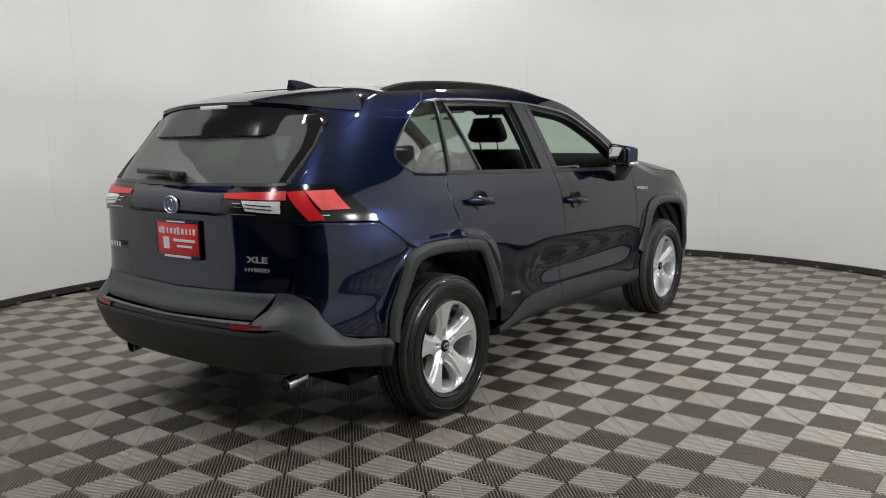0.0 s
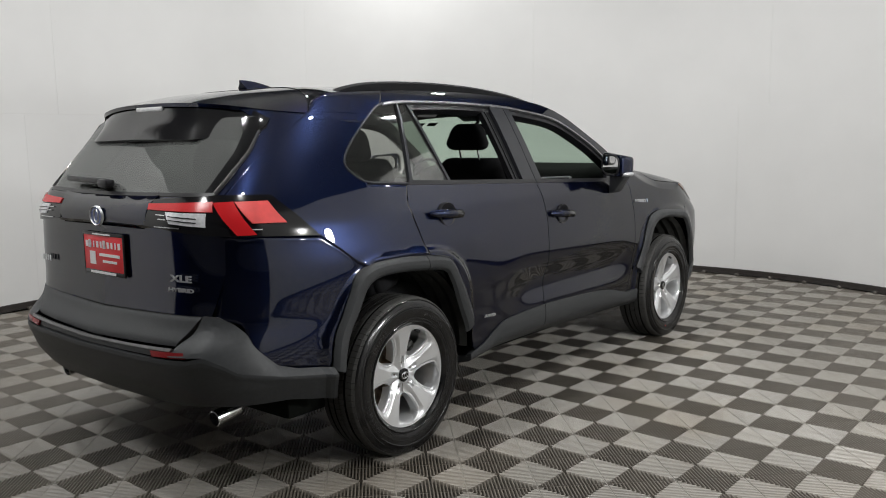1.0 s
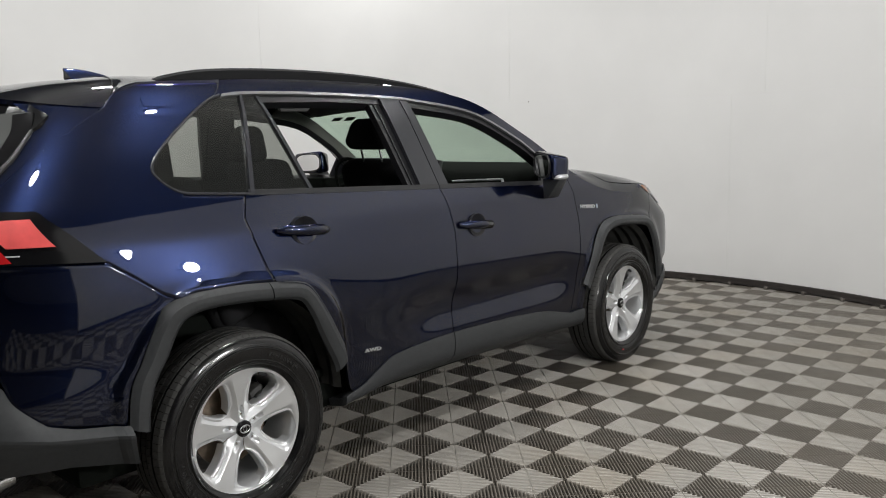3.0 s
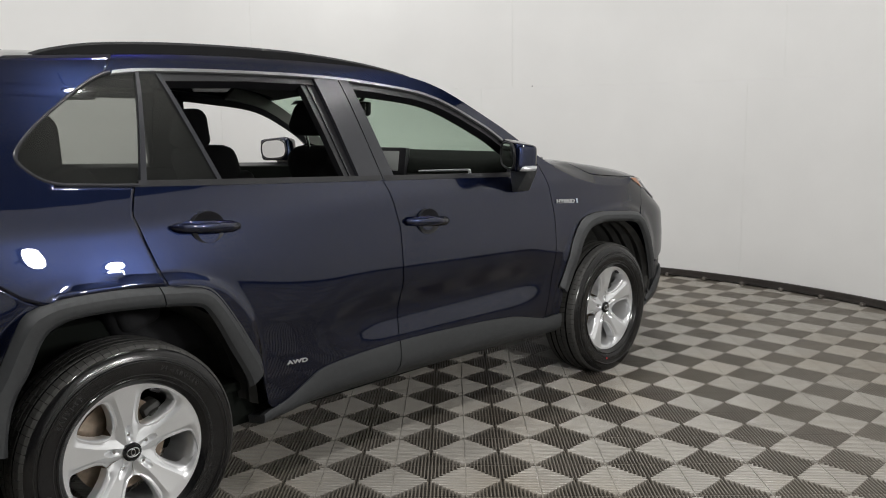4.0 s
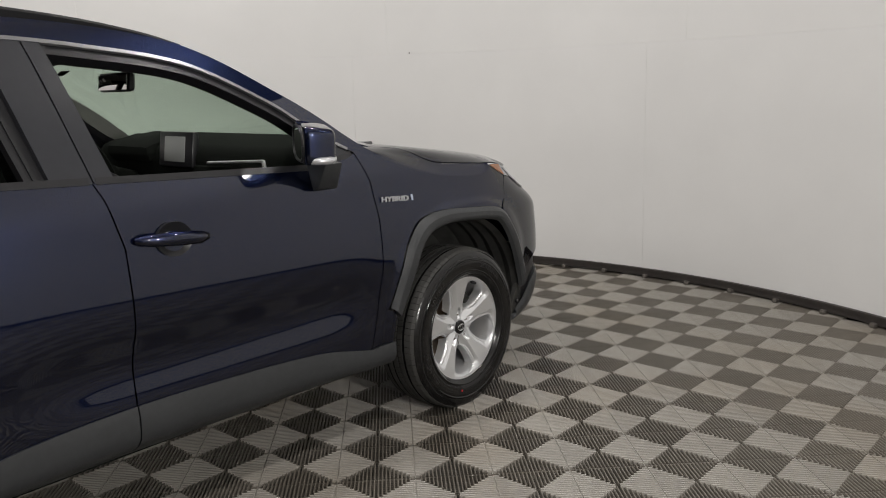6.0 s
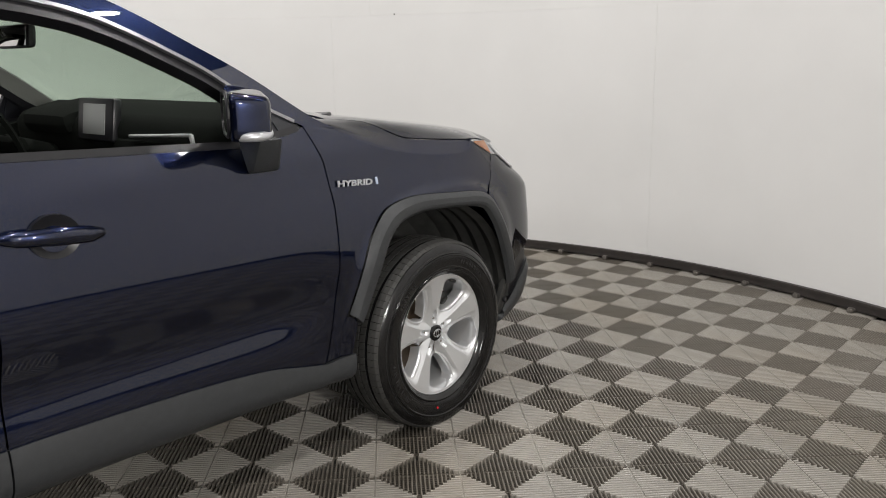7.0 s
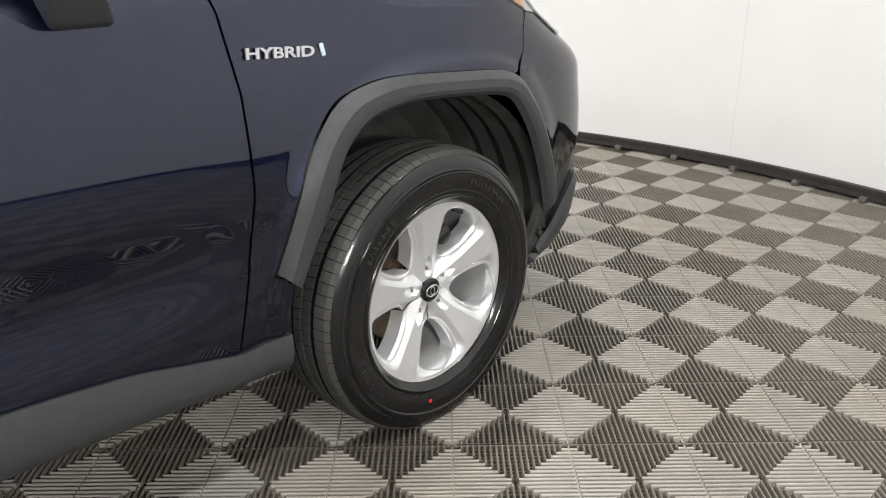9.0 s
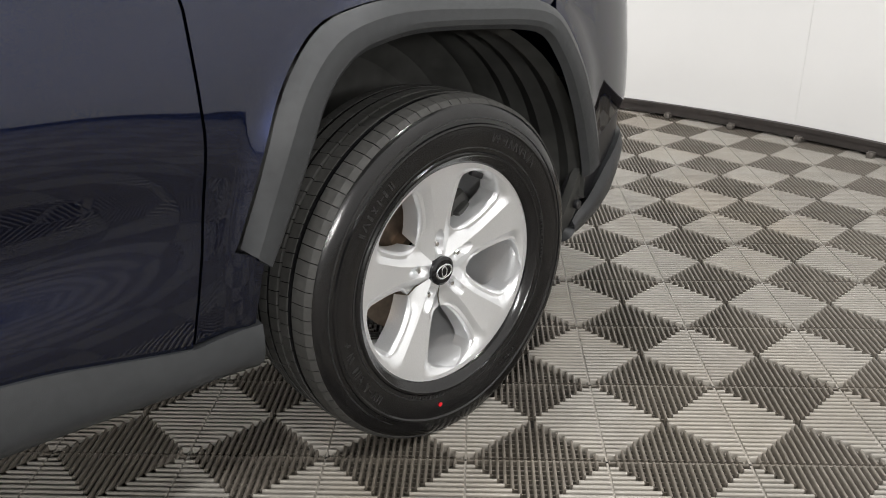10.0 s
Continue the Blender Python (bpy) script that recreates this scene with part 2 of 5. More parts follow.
def shell(grid, thick):
    """A sheet of a grid (nv, nu, 3) given thickness along its own normals, closed round the rim. Positive: to the grid's far side."""
    G = np.array(grid, float)
    nv, nu = G.shape[:2]
    du, dv = np.gradient(G, axis=1), np.gradient(G, axis=0)
    nrm = np.cross(du, dv)
    nrm /= np.maximum(np.linalg.norm(nrm, axis=2, keepdims=True), 1e-9)
    V = [tuple(p) for p in G.reshape(-1, 3)] + [tuple(p) for p in (G - nrm * thick).reshape(-1, 3)]
    F, n = [], nu * nv
    for j in range(nv - 1):
        for i in range(nu - 1):
            a = j * nu + i
            F += [(a, a + 1, a + nu + 1, a + nu), (n + a + nu, n + a + nu + 1, n + a + 1, n + a)]
    rim = [i for i in range(nu)] + [j * nu + nu - 1 for j in range(1, nv)] + [(nv - 1) * nu + i for i in range(nu - 2, -1, -1)] + [j * nu for j in range(nv - 2, 0, -1)]
    for a, b in zip(rim, rim[1:] + rim[:1]):
        F.append((b, a, n + a, n + b))
    return V, F


def sheet(grid):
    """The faces of a grid (nv, nu, 3), one layer thick."""
    nv, nu = grid.shape[:2]
    return [tuple(p) for p in grid.reshape(-1, 3)], [(j * nu + i, j * nu + i + 1, (j + 1) * nu + i + 1, (j + 1) * nu + i) for j in range(nv - 1) for i in range(nu - 1)]


def lettering(name, text, size, m, mat, parent, depth=0.002, label=""):
    cu = bpy.data.curves.new(name, "FONT")
    cu.body, cu.size, cu.extrude, cu.align_x, cu.align_y = text, size, depth, "CENTER", "CENTER"
    cu.offset = 0.026 * size
    ob = new(name, cu)
    bpy.context.view_layer.update()
    me = bpy.data.meshes.new_from_object(ob.evaluated_get(bpy.context.evaluated_depsgraph_get()))
    bpy.data.objects.remove(ob)
    bpy.data.curves.remove(cu)
    me.materials.clear()
    me.materials.append(mat)
    ob = new(name, me)
    ob.matrix_basis = m
    ob.parent = parent
    if label:
        ob["label"] = label
    return ob


# ---- the booth ----
CX, CY, RX, RY, WALL_H = 0.30, 1.05, 4.20, 4.33, 3.40


def ring(deg, off=0.0):
    a = radians(deg)
    return CX + (RX + off) * math.cos(a), CY + (RY + off) * math.sin(a)


def arc_block(a0, a1, r0, r1, z0, z1, step=2.0):
    """A piece of curved wall between two bearings, two offsets and two heights."""
    n = max(2, int(abs(a1 - a0) / step) + 1)
    V, F = [], []
    for a in np.linspace(a0, a1, n):
        for r, z in ((r0, z0), (r0, z1), (r1, z1), (r1, z0)):
            x, y = ring(a, r)
            V.append((x, y, z))
    for i in range(n - 1):
        for k in range(4):
            q = (k + 1) % 4
            F.append((4 * i + k, 4 * i + q, 4 * i + 4 + q, 4 * i + 4 + k))
    F += [(0, 1, 2, 3), tuple(4 * (n - 1) + k for k in (3, 2, 1, 0))]
    return V, F


A0, A1 = -27.0, 246.0
wall = part("wall_curved", arc_block(A0, A1, 0.012, 0.09, 0.0, WALL_H), SEAM, None, "white curved booth wall of smooth joined panels", smooth=30)
tagged(wall, category="wall", kind="structure")

track = part("baseboard", joined(arc_block(A0, A1, -0.030, 0.0, 0.012, 0.062), arc_block(A0, A1, -0.034, -0.030, 0.046, 0.064)), TRACK, None,
             "dark brown metal track along the wall's foot", smooth=30)
tagged(track, category="baseboard", kind="structure")
clip_mesh = None
for a in np.arange(A0 + 2, A1 - 1, 4.55):
    x, y = ring(a, -0.045)
    if clip_mesh is None:
        g = joined(box_at(0, 0, 0.012, 0.035, 0.030, 0.024, 0.004), moved(lathe([(0.0, 0.0), (0.009, 0.0), (0.009, 0.014), (0.0, 0.014)], 10), pose(-0.012, 0, 0.03, 0, 90, 0)))
        clip_mesh = mesh_of("clip", *g, material("dull_zinc_clip", (0.25, 0.23, 0.21), rough=0.4, metal=0.6, scale=60, vary=0.2))
    c = new("clip", clip_mesh)
    c.parent = track
    c.matrix_basis = pose(x, y, 0, 0, 0, a)

ceiling = part("ceiling", box_at(CX, CY, WALL_H + 1.25, 21.8, 21.8, 0.10, 0), CEIL, None, "plain pale grey ceiling above the booth", smooth=0)
tagged(ceiling, category="ceiling", kind="structure")
shop = part("wall_shop", box_at(CX, CY, 2.36, 22, 22, 4.8, 0), SHOP, None, "plain dark grey walls of the hall outside the booth", smooth=0)
tagged(shop, category="wall", kind="structure")

# round lamps on wall arms; the one hung in the opening is an added fill
def round_lamp(a, off, h, r, watts, label, group, arm):
    """A round lamp, tipped towards the booth's middle, on an arm from the wall or hung from the ceiling."""
    x, y = ring(a, off)
    lamp = part("round_lamp", lathe([(0.0, 0.0), (r, 0.0), (r + 0.02, 0.02), (r + 0.02, 0.07), (0.4 * r, 0.10 + 0.2 * r), (0.0, 0.10 + 0.2 * r)], 40), SATIN_BLACK)
    m = look((x, y, h), (0.3 + 0.25 * (x - 0.3), 1.05 + 0.25 * (y - 1.05), 0.7))
    lamp.matrix_basis = m @ pose(0, 0, 0.012, 0, -90, 0)
    far = Vector((*ring(a, 0.0), h + 0.05)) if arm else Vector((x, y, WALL_H + 1.2))
    part("arm" if arm else "rod", tube([(0.09 + 0.15 * r, 0, 0.0), tuple(lamp.matrix_basis.inverted() @ far)], 0.014, 8), SATIN_BLACK, lamp)
    tagged(lamp, label, "lamp", group)
    area_lamp("lamp_glow", m, 1.94 * r, 1.94 * r, watts, round_lamp=True)


for a, h, k in ((-12, 1.58, 0.35), (1, 1.45, 1.0)):
    round_lamp(a, -0.60, h, 0.11, LAMP_W * k, "black round studio lamp on a wall arm", "round side lamps", True)
# unseen fill lamp, added to brighten the car's tail
round_lamp(268, -0.6, 3.3, 0.26, LAMP_W * 0.9, "black round fill lamp added in the booth's opening", "round lamps in the opening", False)


# downlights hung under the ceiling
for i in range(3):
    for j in range(3):
        x, y = CX + 2.4 * (i - 1), CY + 2.4 * (j - 1)
        spot = part("downlight", lathe([(0.0, 0.0), (0.105, 0.0), (0.118, 0.012), (0.118, 0.09), (0.07, 0.15), (0.0, 0.16)], 36), SATIN_BLACK)
        spot.matrix_basis = pose(x, y, SPOT_Z + 0.012, 0, -90, 0)
        part("rod", tube([(0.15, 0, 0), (WALL_H + 1.19 - SPOT_Z, 0, 0)], 0.012, 8), SATIN_BLACK, spot)
        tagged(spot, "black round downlight hung under the ceiling", "lamp", "downlights over the car")
        area_lamp("spot_glow", pose(x, y, SPOT_Z), 0.19, 0.19, SPOT_W, round_lamp=True)


# ---- the car ----
CAR_TURN, CAR_X, CAR_Y = 1.04, 0.039, 0.009
car = new("car")
car.matrix_basis = pose(CAR_X, CAR_Y, 0, 0, 0, CAR_TURN)
tagged(car, "dark metallic blue compact SUV with lowered side windows parked on tiles", "car")

# plan outline of the body, right half, from the tail's middle to the nose
OUT = curved([(0, -0.905), (0.25, -0.90), (0.46, -0.888), (0.63, -0.86), (0.735, -0.78), (0.80, -0.64), (0.848, -0.45), (0.874, -0.2), (0.885, 0.1), (0.89, 0.6),
              (0.89, 1.3), (0.888, 2.0), (0.886, 2.5), (0.884, 2.85), (0.872, 3.10), (0.840, 3.32), (0.765, 3.47), (0.53, 3.575), (0.25, 3.605), (0, 3.61)], 380)
OUT = resampled(OUT, 520)
_w = np.exp(-0.5 * (np.arange(-14, 15) / 4.5) ** 2)
_pad = np.vstack([OUT[14:0:-1] * (-1, 1), OUT, OUT[-2:-16:-1] * (-1, 1)])
OUT = np.stack([np.convolve(_pad[:, k], _w / _w.sum(), "valid") for k in (0, 1)], 1)
OUT_S = np.r_[0, np.cumsum(np.linalg.norm(np.diff(OUT, axis=0), axis=1))]
SIDE_FROM = int(np.argmax(OUT[:, 0] > 0.45))


def sy(y):
    """The distance along the outline at which the flank or tail corner stands at y."""
    return float(np.interp(y, OUT[SIDE_FROM:, 1], OUT_S[SIDE_FROM:]))


def sx(x):
    """The distance along the outline at which the tail stands at x."""
    k = int(np.argmax(OUT[:, 0] > 0.86))
    return float(np.interp(x, OUT[:k, 0], OUT_S[:k]))


def soft_curve(pairs, blur=0.025):
    z = np.linspace(0, 1.8, 361)
    v = np.interp(z, [p[0] for p in pairs], [p[1] for p in pairs])
    k = np.exp(-0.5 * (np.arange(-20, 21) * 0.005 / blur) ** 2)
    k /= k.sum()
    return z, np.convolve(np.pad(v, 20, mode="edge"), k, "valid")


WIDE = soft_curve([(0.2, 0.82), (0.34, 0.855), (0.45, 0.868), (0.60, 0.884), (0.70, 0.897), (0.80, 0.8965), (0.90, 0.891), (1.0, 0.883), (1.062, 0.877), (1.17, 0.842), (1.35, 0.775), (1.48, 0.722), (1.57, 0.676), (1.605, 0.655), (1.66, 0.57)], 0.014)
TAIL = soft_curve([(0.25, 0.10), (0.34, 0.0), (0.45, -0.06), (0.56, -0.075), (0.62, -0.07), (0.68, -0.01), (0.8, 0.0), (1.0, 0.0), (1.1, 0.0), (1.17, 0.035), (1.3, 0.13), (1.45, 0.25), (1.53, 0.315), (1.6, 0.38)], 0.02)
NOSE = soft_curve([(0.2, -0.16), (0.3, -0.06), (0.45, 0.0), (0.60, -0.01), (0.72, -0.045), (0.82, -0.06), (0.86, -0.11), (0.89, -0.17), (0.93, -0.245), (0.97, -0.31), (1.0, -0.36), (1.04, -0.42), (1.08, -0.47)], 0.014)


def skin(s, z, out=0.0):
    """A place on the body's skin (right half): s along the outline, at the height z, out metres proud of it."""
    xb, yb = np.interp(s, OUT_S, OUT[:, 0]), np.interp(s, OUT_S, OUT[:, 1])
    x = xb * np.interp(z, *WIDE) / 0.893
    back = np.clip((0.25 - yb) / 1.15, 0, 1.2) ** 1.3
    front = np.clip((yb - 2.5) / 1.09, 0, 1.2) ** 1.5
    y = yb + np.interp(z, *TAIL) * back + np.interp(z, *NOSE) * front
    # rear haunch above the wheel and the hollow of the lower doors
    x = x + 0.018 * np.exp(-((yb - 0.02) / 0.55) ** 2 - ((z - 0.90) / 0.13) ** 2)
    x = x + 0.012 * np.exp(-((yb - 2.65) / 0.40) ** 2 - ((z - 0.88) / 0.13) ** 2)
    x = x - 0.030 * np.exp(-((z - 0.60) / 0.100) ** 2) / (1 + ((yb - 1.50) / 0.62) ** 10)
    # the door faces lean a little skywards towards the front wheel
    x = x - 0.036 * np.clip((yb - 0.9) / 1.3, 0, 1) * np.clip(z - 0.80, -0.15, 0.2) * np.clip((3.1 - yb) / 0.5, 0, 1)
    # the rear corner stands upright, and the skin turns out round both wheel openings
    x = x + np.clip((0.1 - yb) / 0.4, 0, 1) * np.interp(z, [0.45, 0.55, 0.62, 0.70], [0.027, 0.017, 0.008, 0.0])
    for yc, half, lip in ((0.03, 0.450, 0.018), (2.73, 0.475, 0.011)):
        ring_d = ((np.abs(yb - yc) / half) ** 3 + (np.clip(z - 0.343, 0, 2) / 0.545) ** 3) ** (1 / 3)
        x = x + lip * np.clip((1.065 - ring_d) / 0.06, 0, 1) ** 1.5
    if np.any(out):
        tx = np.interp(s + 0.02, OUT_S, OUT[:, 0]) - np.interp(s - 0.02, OUT_S, OUT[:, 0])
        ty = np.interp(s + 0.02, OUT_S, OUT[:, 1]) - np.interp(s - 0.02, OUT_S, OUT[:, 1])
        n = np.maximum(np.hypot(tx, ty), 1e-6)
        x, y = x + out * ty / n, y - out * tx / n
    x = np.where(np.asarray(s) <= 1e-9, 0.0, x)
    return np.stack([x, y, z + 0 * x], -1)


def flank(points):
    return [(sy(y), z) for y, z in points]


def panel(bottom, top, nu=24, nv=16, thick=0.010, left=None, right=None, out=0.0, raw=False):
    """A sheet on the skin between a lower and an upper line of (y, z) on the flank, or of (s, z) if raw."""
    f = (lambda p: p) if raw else flank
    B, T = f(bottom), f(top)
    Lf = f(left) if left else [B[0], T[0]]
    Rt = f(right) if right else [B[-1], T[-1]]
    g = coons(B, T, Lf, Rt, nu, nv)
    return shell(skin(g[..., 0], g[..., 1], out), thick)


SIDES = (1, -1)
BELT = [(-0.62, 1.205), (-0.17, 1.205), (0.09, 1.19), (0.40, 1.176), (1.18, 1.143), (1.93, 1.112), (2.00, 1.128), (2.06, 1.135), (2.135, 1.151)]
ARCH_R = curved([(-0.405, 0.470), (-0.386, 0.594), (-0.361, 0.712), (-0.306, 0.826), (-0.268, 0.860), (-0.19, 0.880), (-0.05, 0.885), (0.10, 0.875), (0.245, 0.856), (0.306, 0.820), (0.38, 0.716), (0.472, 0.562), (0.495, 0.51)], 60)
ARCH_RI = curved([(-0.345, 0.445), (-0.328, 0.535), (-0.290, 0.662), (-0.247, 0.768), (-0.200, 0.806), (-0.13, 0.818), (-0.03, 0.818), (0.09, 0.809), (0.23, 0.789), (0.28, 0.744), (0.351, 0.617), (0.417, 0.500), (0.432, 0.455)], 60)
ARCH_F = curved([(2.246, 0.535), (2.268, 0.60), (2.310, 0.722), (2.352, 0.798), (2.41, 0.856), (2.48, 0.880), (2.572, 0.888), (2.75, 0.876), (2.965, 0.852), (3.058, 0.782), (3.124, 0.690), (3.188, 0.560), (3.228, 0.470)], 52)
ARCH_FI = curved([(2.298, 0.487), (2.325, 0.54), (2.368, 0.640), (2.412, 0.745), (2.47, 0.803), (2.53, 0.820), (2.615, 0.828), (2.77, 0.818), (2.935, 0.795), (3.000, 0.745), (3.055, 0.665), (3.115, 0.55), (3.165, 0.43)], 52)
SEAM_R = [(0.145, 0.80), (0.135, 0.87), (0.085, 1.02), (0.062, 1.10), (0.085, 1.19)]
SEAM_M = [(1.164, 0.40), (1.173, 0.71), (1.168, 0.95), (1.130, 1.10), (1.108, 1.146)]
SEAM_F = [(2.157, 0.36), (2.190, 0.545), (2.208, 0.72), (2.203, 0.90), (2.180, 1.043), (2.150, 1.115), (2.132, 1.150)]
SILL_TOP = curved([(0.50, 0.33), (0.60, 0.36), (0.69, 0.41), (0.80, 0.452), (1.16, 0.470), (1.62, 0.458), (1.90, 0.436), (2.05, 0.405), (2.16, 0.380)], 60)
WIN_TOP = curved([(0.075, 1.545), (0.20, 1.556), (0.5, 1.560), (0.9, 1.552), (1.19, 1.530), (1.52, 1.478), (1.80, 1.350), (1.92, 1.272), (2.02, 1.208), (2.135, 1.153)], 60)
ROOF_EDGE = curved([(-0.36, 1.578), (0.10, 1.605), (0.5, 1.618), (0.9, 1.612), (1.25, 1.590), (1.56, 1.530), (1.86, 1.378), (2.00, 1.296), (2.10, 1.228), (2.19, 1.170), (2.26, 1.139)], 60)


def cut(line, y0, y1):
    """The stretch of a (y, z) line between two y."""
    L = np.array(line)
    ys = np.array([y0] + [y for y in L[:, 0] if y0 < y < y1] + [y1])
    return [(float(y), float(np.interp(y, L[:, 0], L[:, 1]))) for y in ys]


def on_line(line, y):
    L = np.array(line)
    return y, float(np.interp(y, L[:, 0], L[:, 1]))


# shoulder line where the flank turns over into the fender's top and the bonnet
CREST = curved([(2.1345, 1.150), (2.19, 1.147), (2.262, 1.130), (2.36, 1.090), (2.48, 1.052), (2.66, 1.020), (2.92, 1.006), (3.03, 1.016), (3.101, 1.040)], 70)
LAMP_TOP = curved([(3.101, 1.040), (3.20, 1.037), (3.306, 1.028), (3.36, 1.012), (3.41, 0.992)], 40)


def top_section(s, z):
    """The line over the front from the shoulder at (s, z) to the car's middle, and the place on it of the bonnet's joint."""
    low, c = skin(np.array([s, s]), np.array([z - 0.03, z]))
    at = lambda ys, vs: float(np.interp(c[1], *curved(list(zip(ys, vs)), 120).T))
    rx = min(at([2.2, 2.6, 2.8, 3.0, 3.15, 3.28, 3.36], [0.775, 0.770, 0.755, 0.72, 0.66, 0.59, 0.52]), c[0] - 0.045)
    rz = max(at([2.1, 2.3, 2.4, 2.5, 2.62, 2.78, 2.95, 3.15, 3.28, 3.36], [1.180, 1.161, 1.152, 1.140, 1.124, 1.103, 1.080, 1.050, 1.015, 0.980]), z + 0.012)
    mx = min(at([2.13, 2.45, 2.57, 2.66, 2.88, 3.0, 3.1], [0.822, 0.822, 0.828, 0.834, 0.838, 0.835, 0.80]), c[0] - 0.012)
    mz = max(at([2.13, 2.26, 2.38, 2.46, 2.57, 2.66, 2.88, 3.0, 3.1], [1.166, 1.150, 1.122, 1.106, 1.088, 1.077, 1.057, 1.045, 1.02]), z + 0.008)
    line = curved([(low[0], low[2]), (c[0], c[2]), (mx, mz), (rx, rz), (rx - 0.12, rz + 0.011), (0.34, rz + 0.021), (0.0, rz + 0.024)], 84)[14:]
    t = min(max((c[1] - 2.3) / 1.05, 0), 1)
    line = np.array([(x, c[1] + (1 - (x / c[0]) ** 2) * (0.13 * t ** 2 + 0.07 * (1 - t) ** 3), v) for x, v in line])
    jx = at([2.2, 2.40, 2.44, 2.48, 2.51, 2.54, 2.575, 2.66, 2.88, 3.0], [0.778, 0.784, 0.793, 0.804, 0.814, 0.824, 0.834, 0.842, 0.848, 0.850])
    return line, jx


def stretch(line, x0, x1, n):
    """The part of a section between two x, as n points."""
    d = np.r_[0, np.cumsum(np.linalg.norm(np.diff(line, axis=0), axis=1))]
    a, b = (float(np.interp(-x, -line[:, 0], d)) for x in (x0, x1))
    return np.stack([np.interp(np.linspace(a, b, n), d, line[:, k]) for k in range(3)], 1)


SILL_OUT = np.array([-0.085, -0.040, -0.004, 0.012, 0.015, 0.014, 0.012, 0.008])[:, None]
G = 0.0025   # half the gap between panels


def shifted(line, dy):
    return [(y + dy, z) for y, z in line]


for side in SIDES:
    M = lambda geo: mirrored(geo, side)
    # rear quarter: below the belt, and the pillar behind the quarter glass
    low = [(-0.835, 0.722), (-0.77, 0.705), (-0.62, 0.515), (-0.44, 0.487)]
    arch = [tuple(p) for p in ARCH_R if p[0] < 0.143]
    crease = [(-0.81, 1.037), (-0.62, 1.027), (-0.45, 1.016), (-0.364, 0.950), (-0.284, 0.884), (-0.215, 0.856)]
    side_up = [(-0.835, 0.722), (-0.828, 0.80), (-0.82, 0.88), (-0.814, 0.96), (-0.81, 1.037)]
    foot_line = [tuple(p) for p in resampled(low[:-1] + [p for p in arch if p[0] < -0.217] + crease[-1:], 40)]
    top_line = [tuple(p) for p in resampled(crease, 40)]
    tuck = coons(flank(foot_line), flank(top_line), flank(side_up), [flank(crease)[-1]] * 2, 50, 30)
    under_crease = np.linspace(1, 0, 30)[:, None] ** 0.35 * np.linspace(1, 0, 50)[None, :] ** 0.5
    g_top = [(-0.802, 1.192), (-0.62, 1.205), (-0.16, 1.205)]
    a_mid = on_line(arch, -0.16)
    mid_up = flank([a_mid, (-0.16, 1.205)])
    arch_b, arch_f = [p for p in arch if -0.213 < p[0] < -0.16] + [a_mid], [a_mid] + [p for p in arch if p[0] > -0.16]
    pieces = [coons(flank(crease + arch_b), flank(g_top), flank([(-0.81, 1.037), (-0.802, 1.192)]), mid_up, 44, 22),
              coons(flank(arch_f), flank(cut(BELT, -0.16, 0.083)), mid_up, flank([arch_f[-1]] + shifted(SEAM_R, -G)[1:]), 26, 22),
              coons(flank(g_top), flank([(-0.505, 1.502), (-0.46, 1.560), (-0.36, 1.588), (0.0, 1.600), (0.10, 1.605)]),
                    flank([(-0.802, 1.192), (-0.780, 1.24), (-0.721, 1.332), (-0.638, 1.405), (-0.517, 1.474), (-0.505, 1.502)]),
                    flank([(-0.16, 1.205), (-0.225, 1.235), (-0.278, 1.280), (-0.275, 1.325), (-0.215, 1.390), (-0.10, 1.476), (0.0, 1.527), (0.055, 1.550), (0.10, 1.605)]), 44, 26)]
    quarter = part("quarter_panel", joined(M(sheet(skin(tuck[..., 0], tuck[..., 1], -0.014 * under_crease))), *[M(sheet(skin(g[..., 0], g[..., 1]))) for g in pieces]), PAINT, car, smooth=14)
    thick = quarter.modifiers.new("thickness", "SOLIDIFY")
    thick.thickness, thick.offset = 0.006, 0.0
    rim_line = curved([(0.10, 1.190), (-0.06, 1.200), (-0.17, 1.212), (-0.245, 1.250), (-0.284, 1.302), (-0.225, 1.382), (-0.10, 1.474), (0.0, 1.527), (0.072, 1.549)], 60)
    part("quarter_glass_rim", M(tube([tuple(skin(np.array([sy(a)]), np.array([b]), 0.001)[0]) for a, b in rim_line], 0.0055, 8)), PILLAR, quarter, "thin dark window rim")
    # rail above the windows, running down into the windscreen pillar
    part("roof_side_rail", M(panel(cut(WIN_TOP, 0.052, 2.135), cut(ROOF_EDGE, 0.085, 2.26), 60, 9)), PAINT, car)
    part("window_top_trim", M(panel([(y, z - 0.003) for y, z in cut(WIN_TOP, 0.075, 2.10)], [(y, z + 0.008) for y, z in cut(WIN_TOP, 0.085, 2.105)], 60, 3, 0.012, out=0.004)), material("satin_silver_trim", (0.30, 0.302, 0.31), rough=0.28, metal=0.8, vary=0.05) if side > 0 else bpy.data.materials["satin_silver_trim"], car, "satin silver strip over the side windows")
    # rear door
    arch2 = [tuple(p) for p in ARCH_R if p[0] > 0.15]
    rd = part("rear_door", M(panel(arch2 + [(0.53, 0.38)] + cut(SILL_TOP, 0.62, 1.1615), cut(BELT, 0.088, 1.1055), 48, 34,
                                   left=[(arch2[0][0], arch2[0][1])] + shifted(SEAM_R, G)[1:], right=shifted(SEAM_M, -G))), PAINT, car)
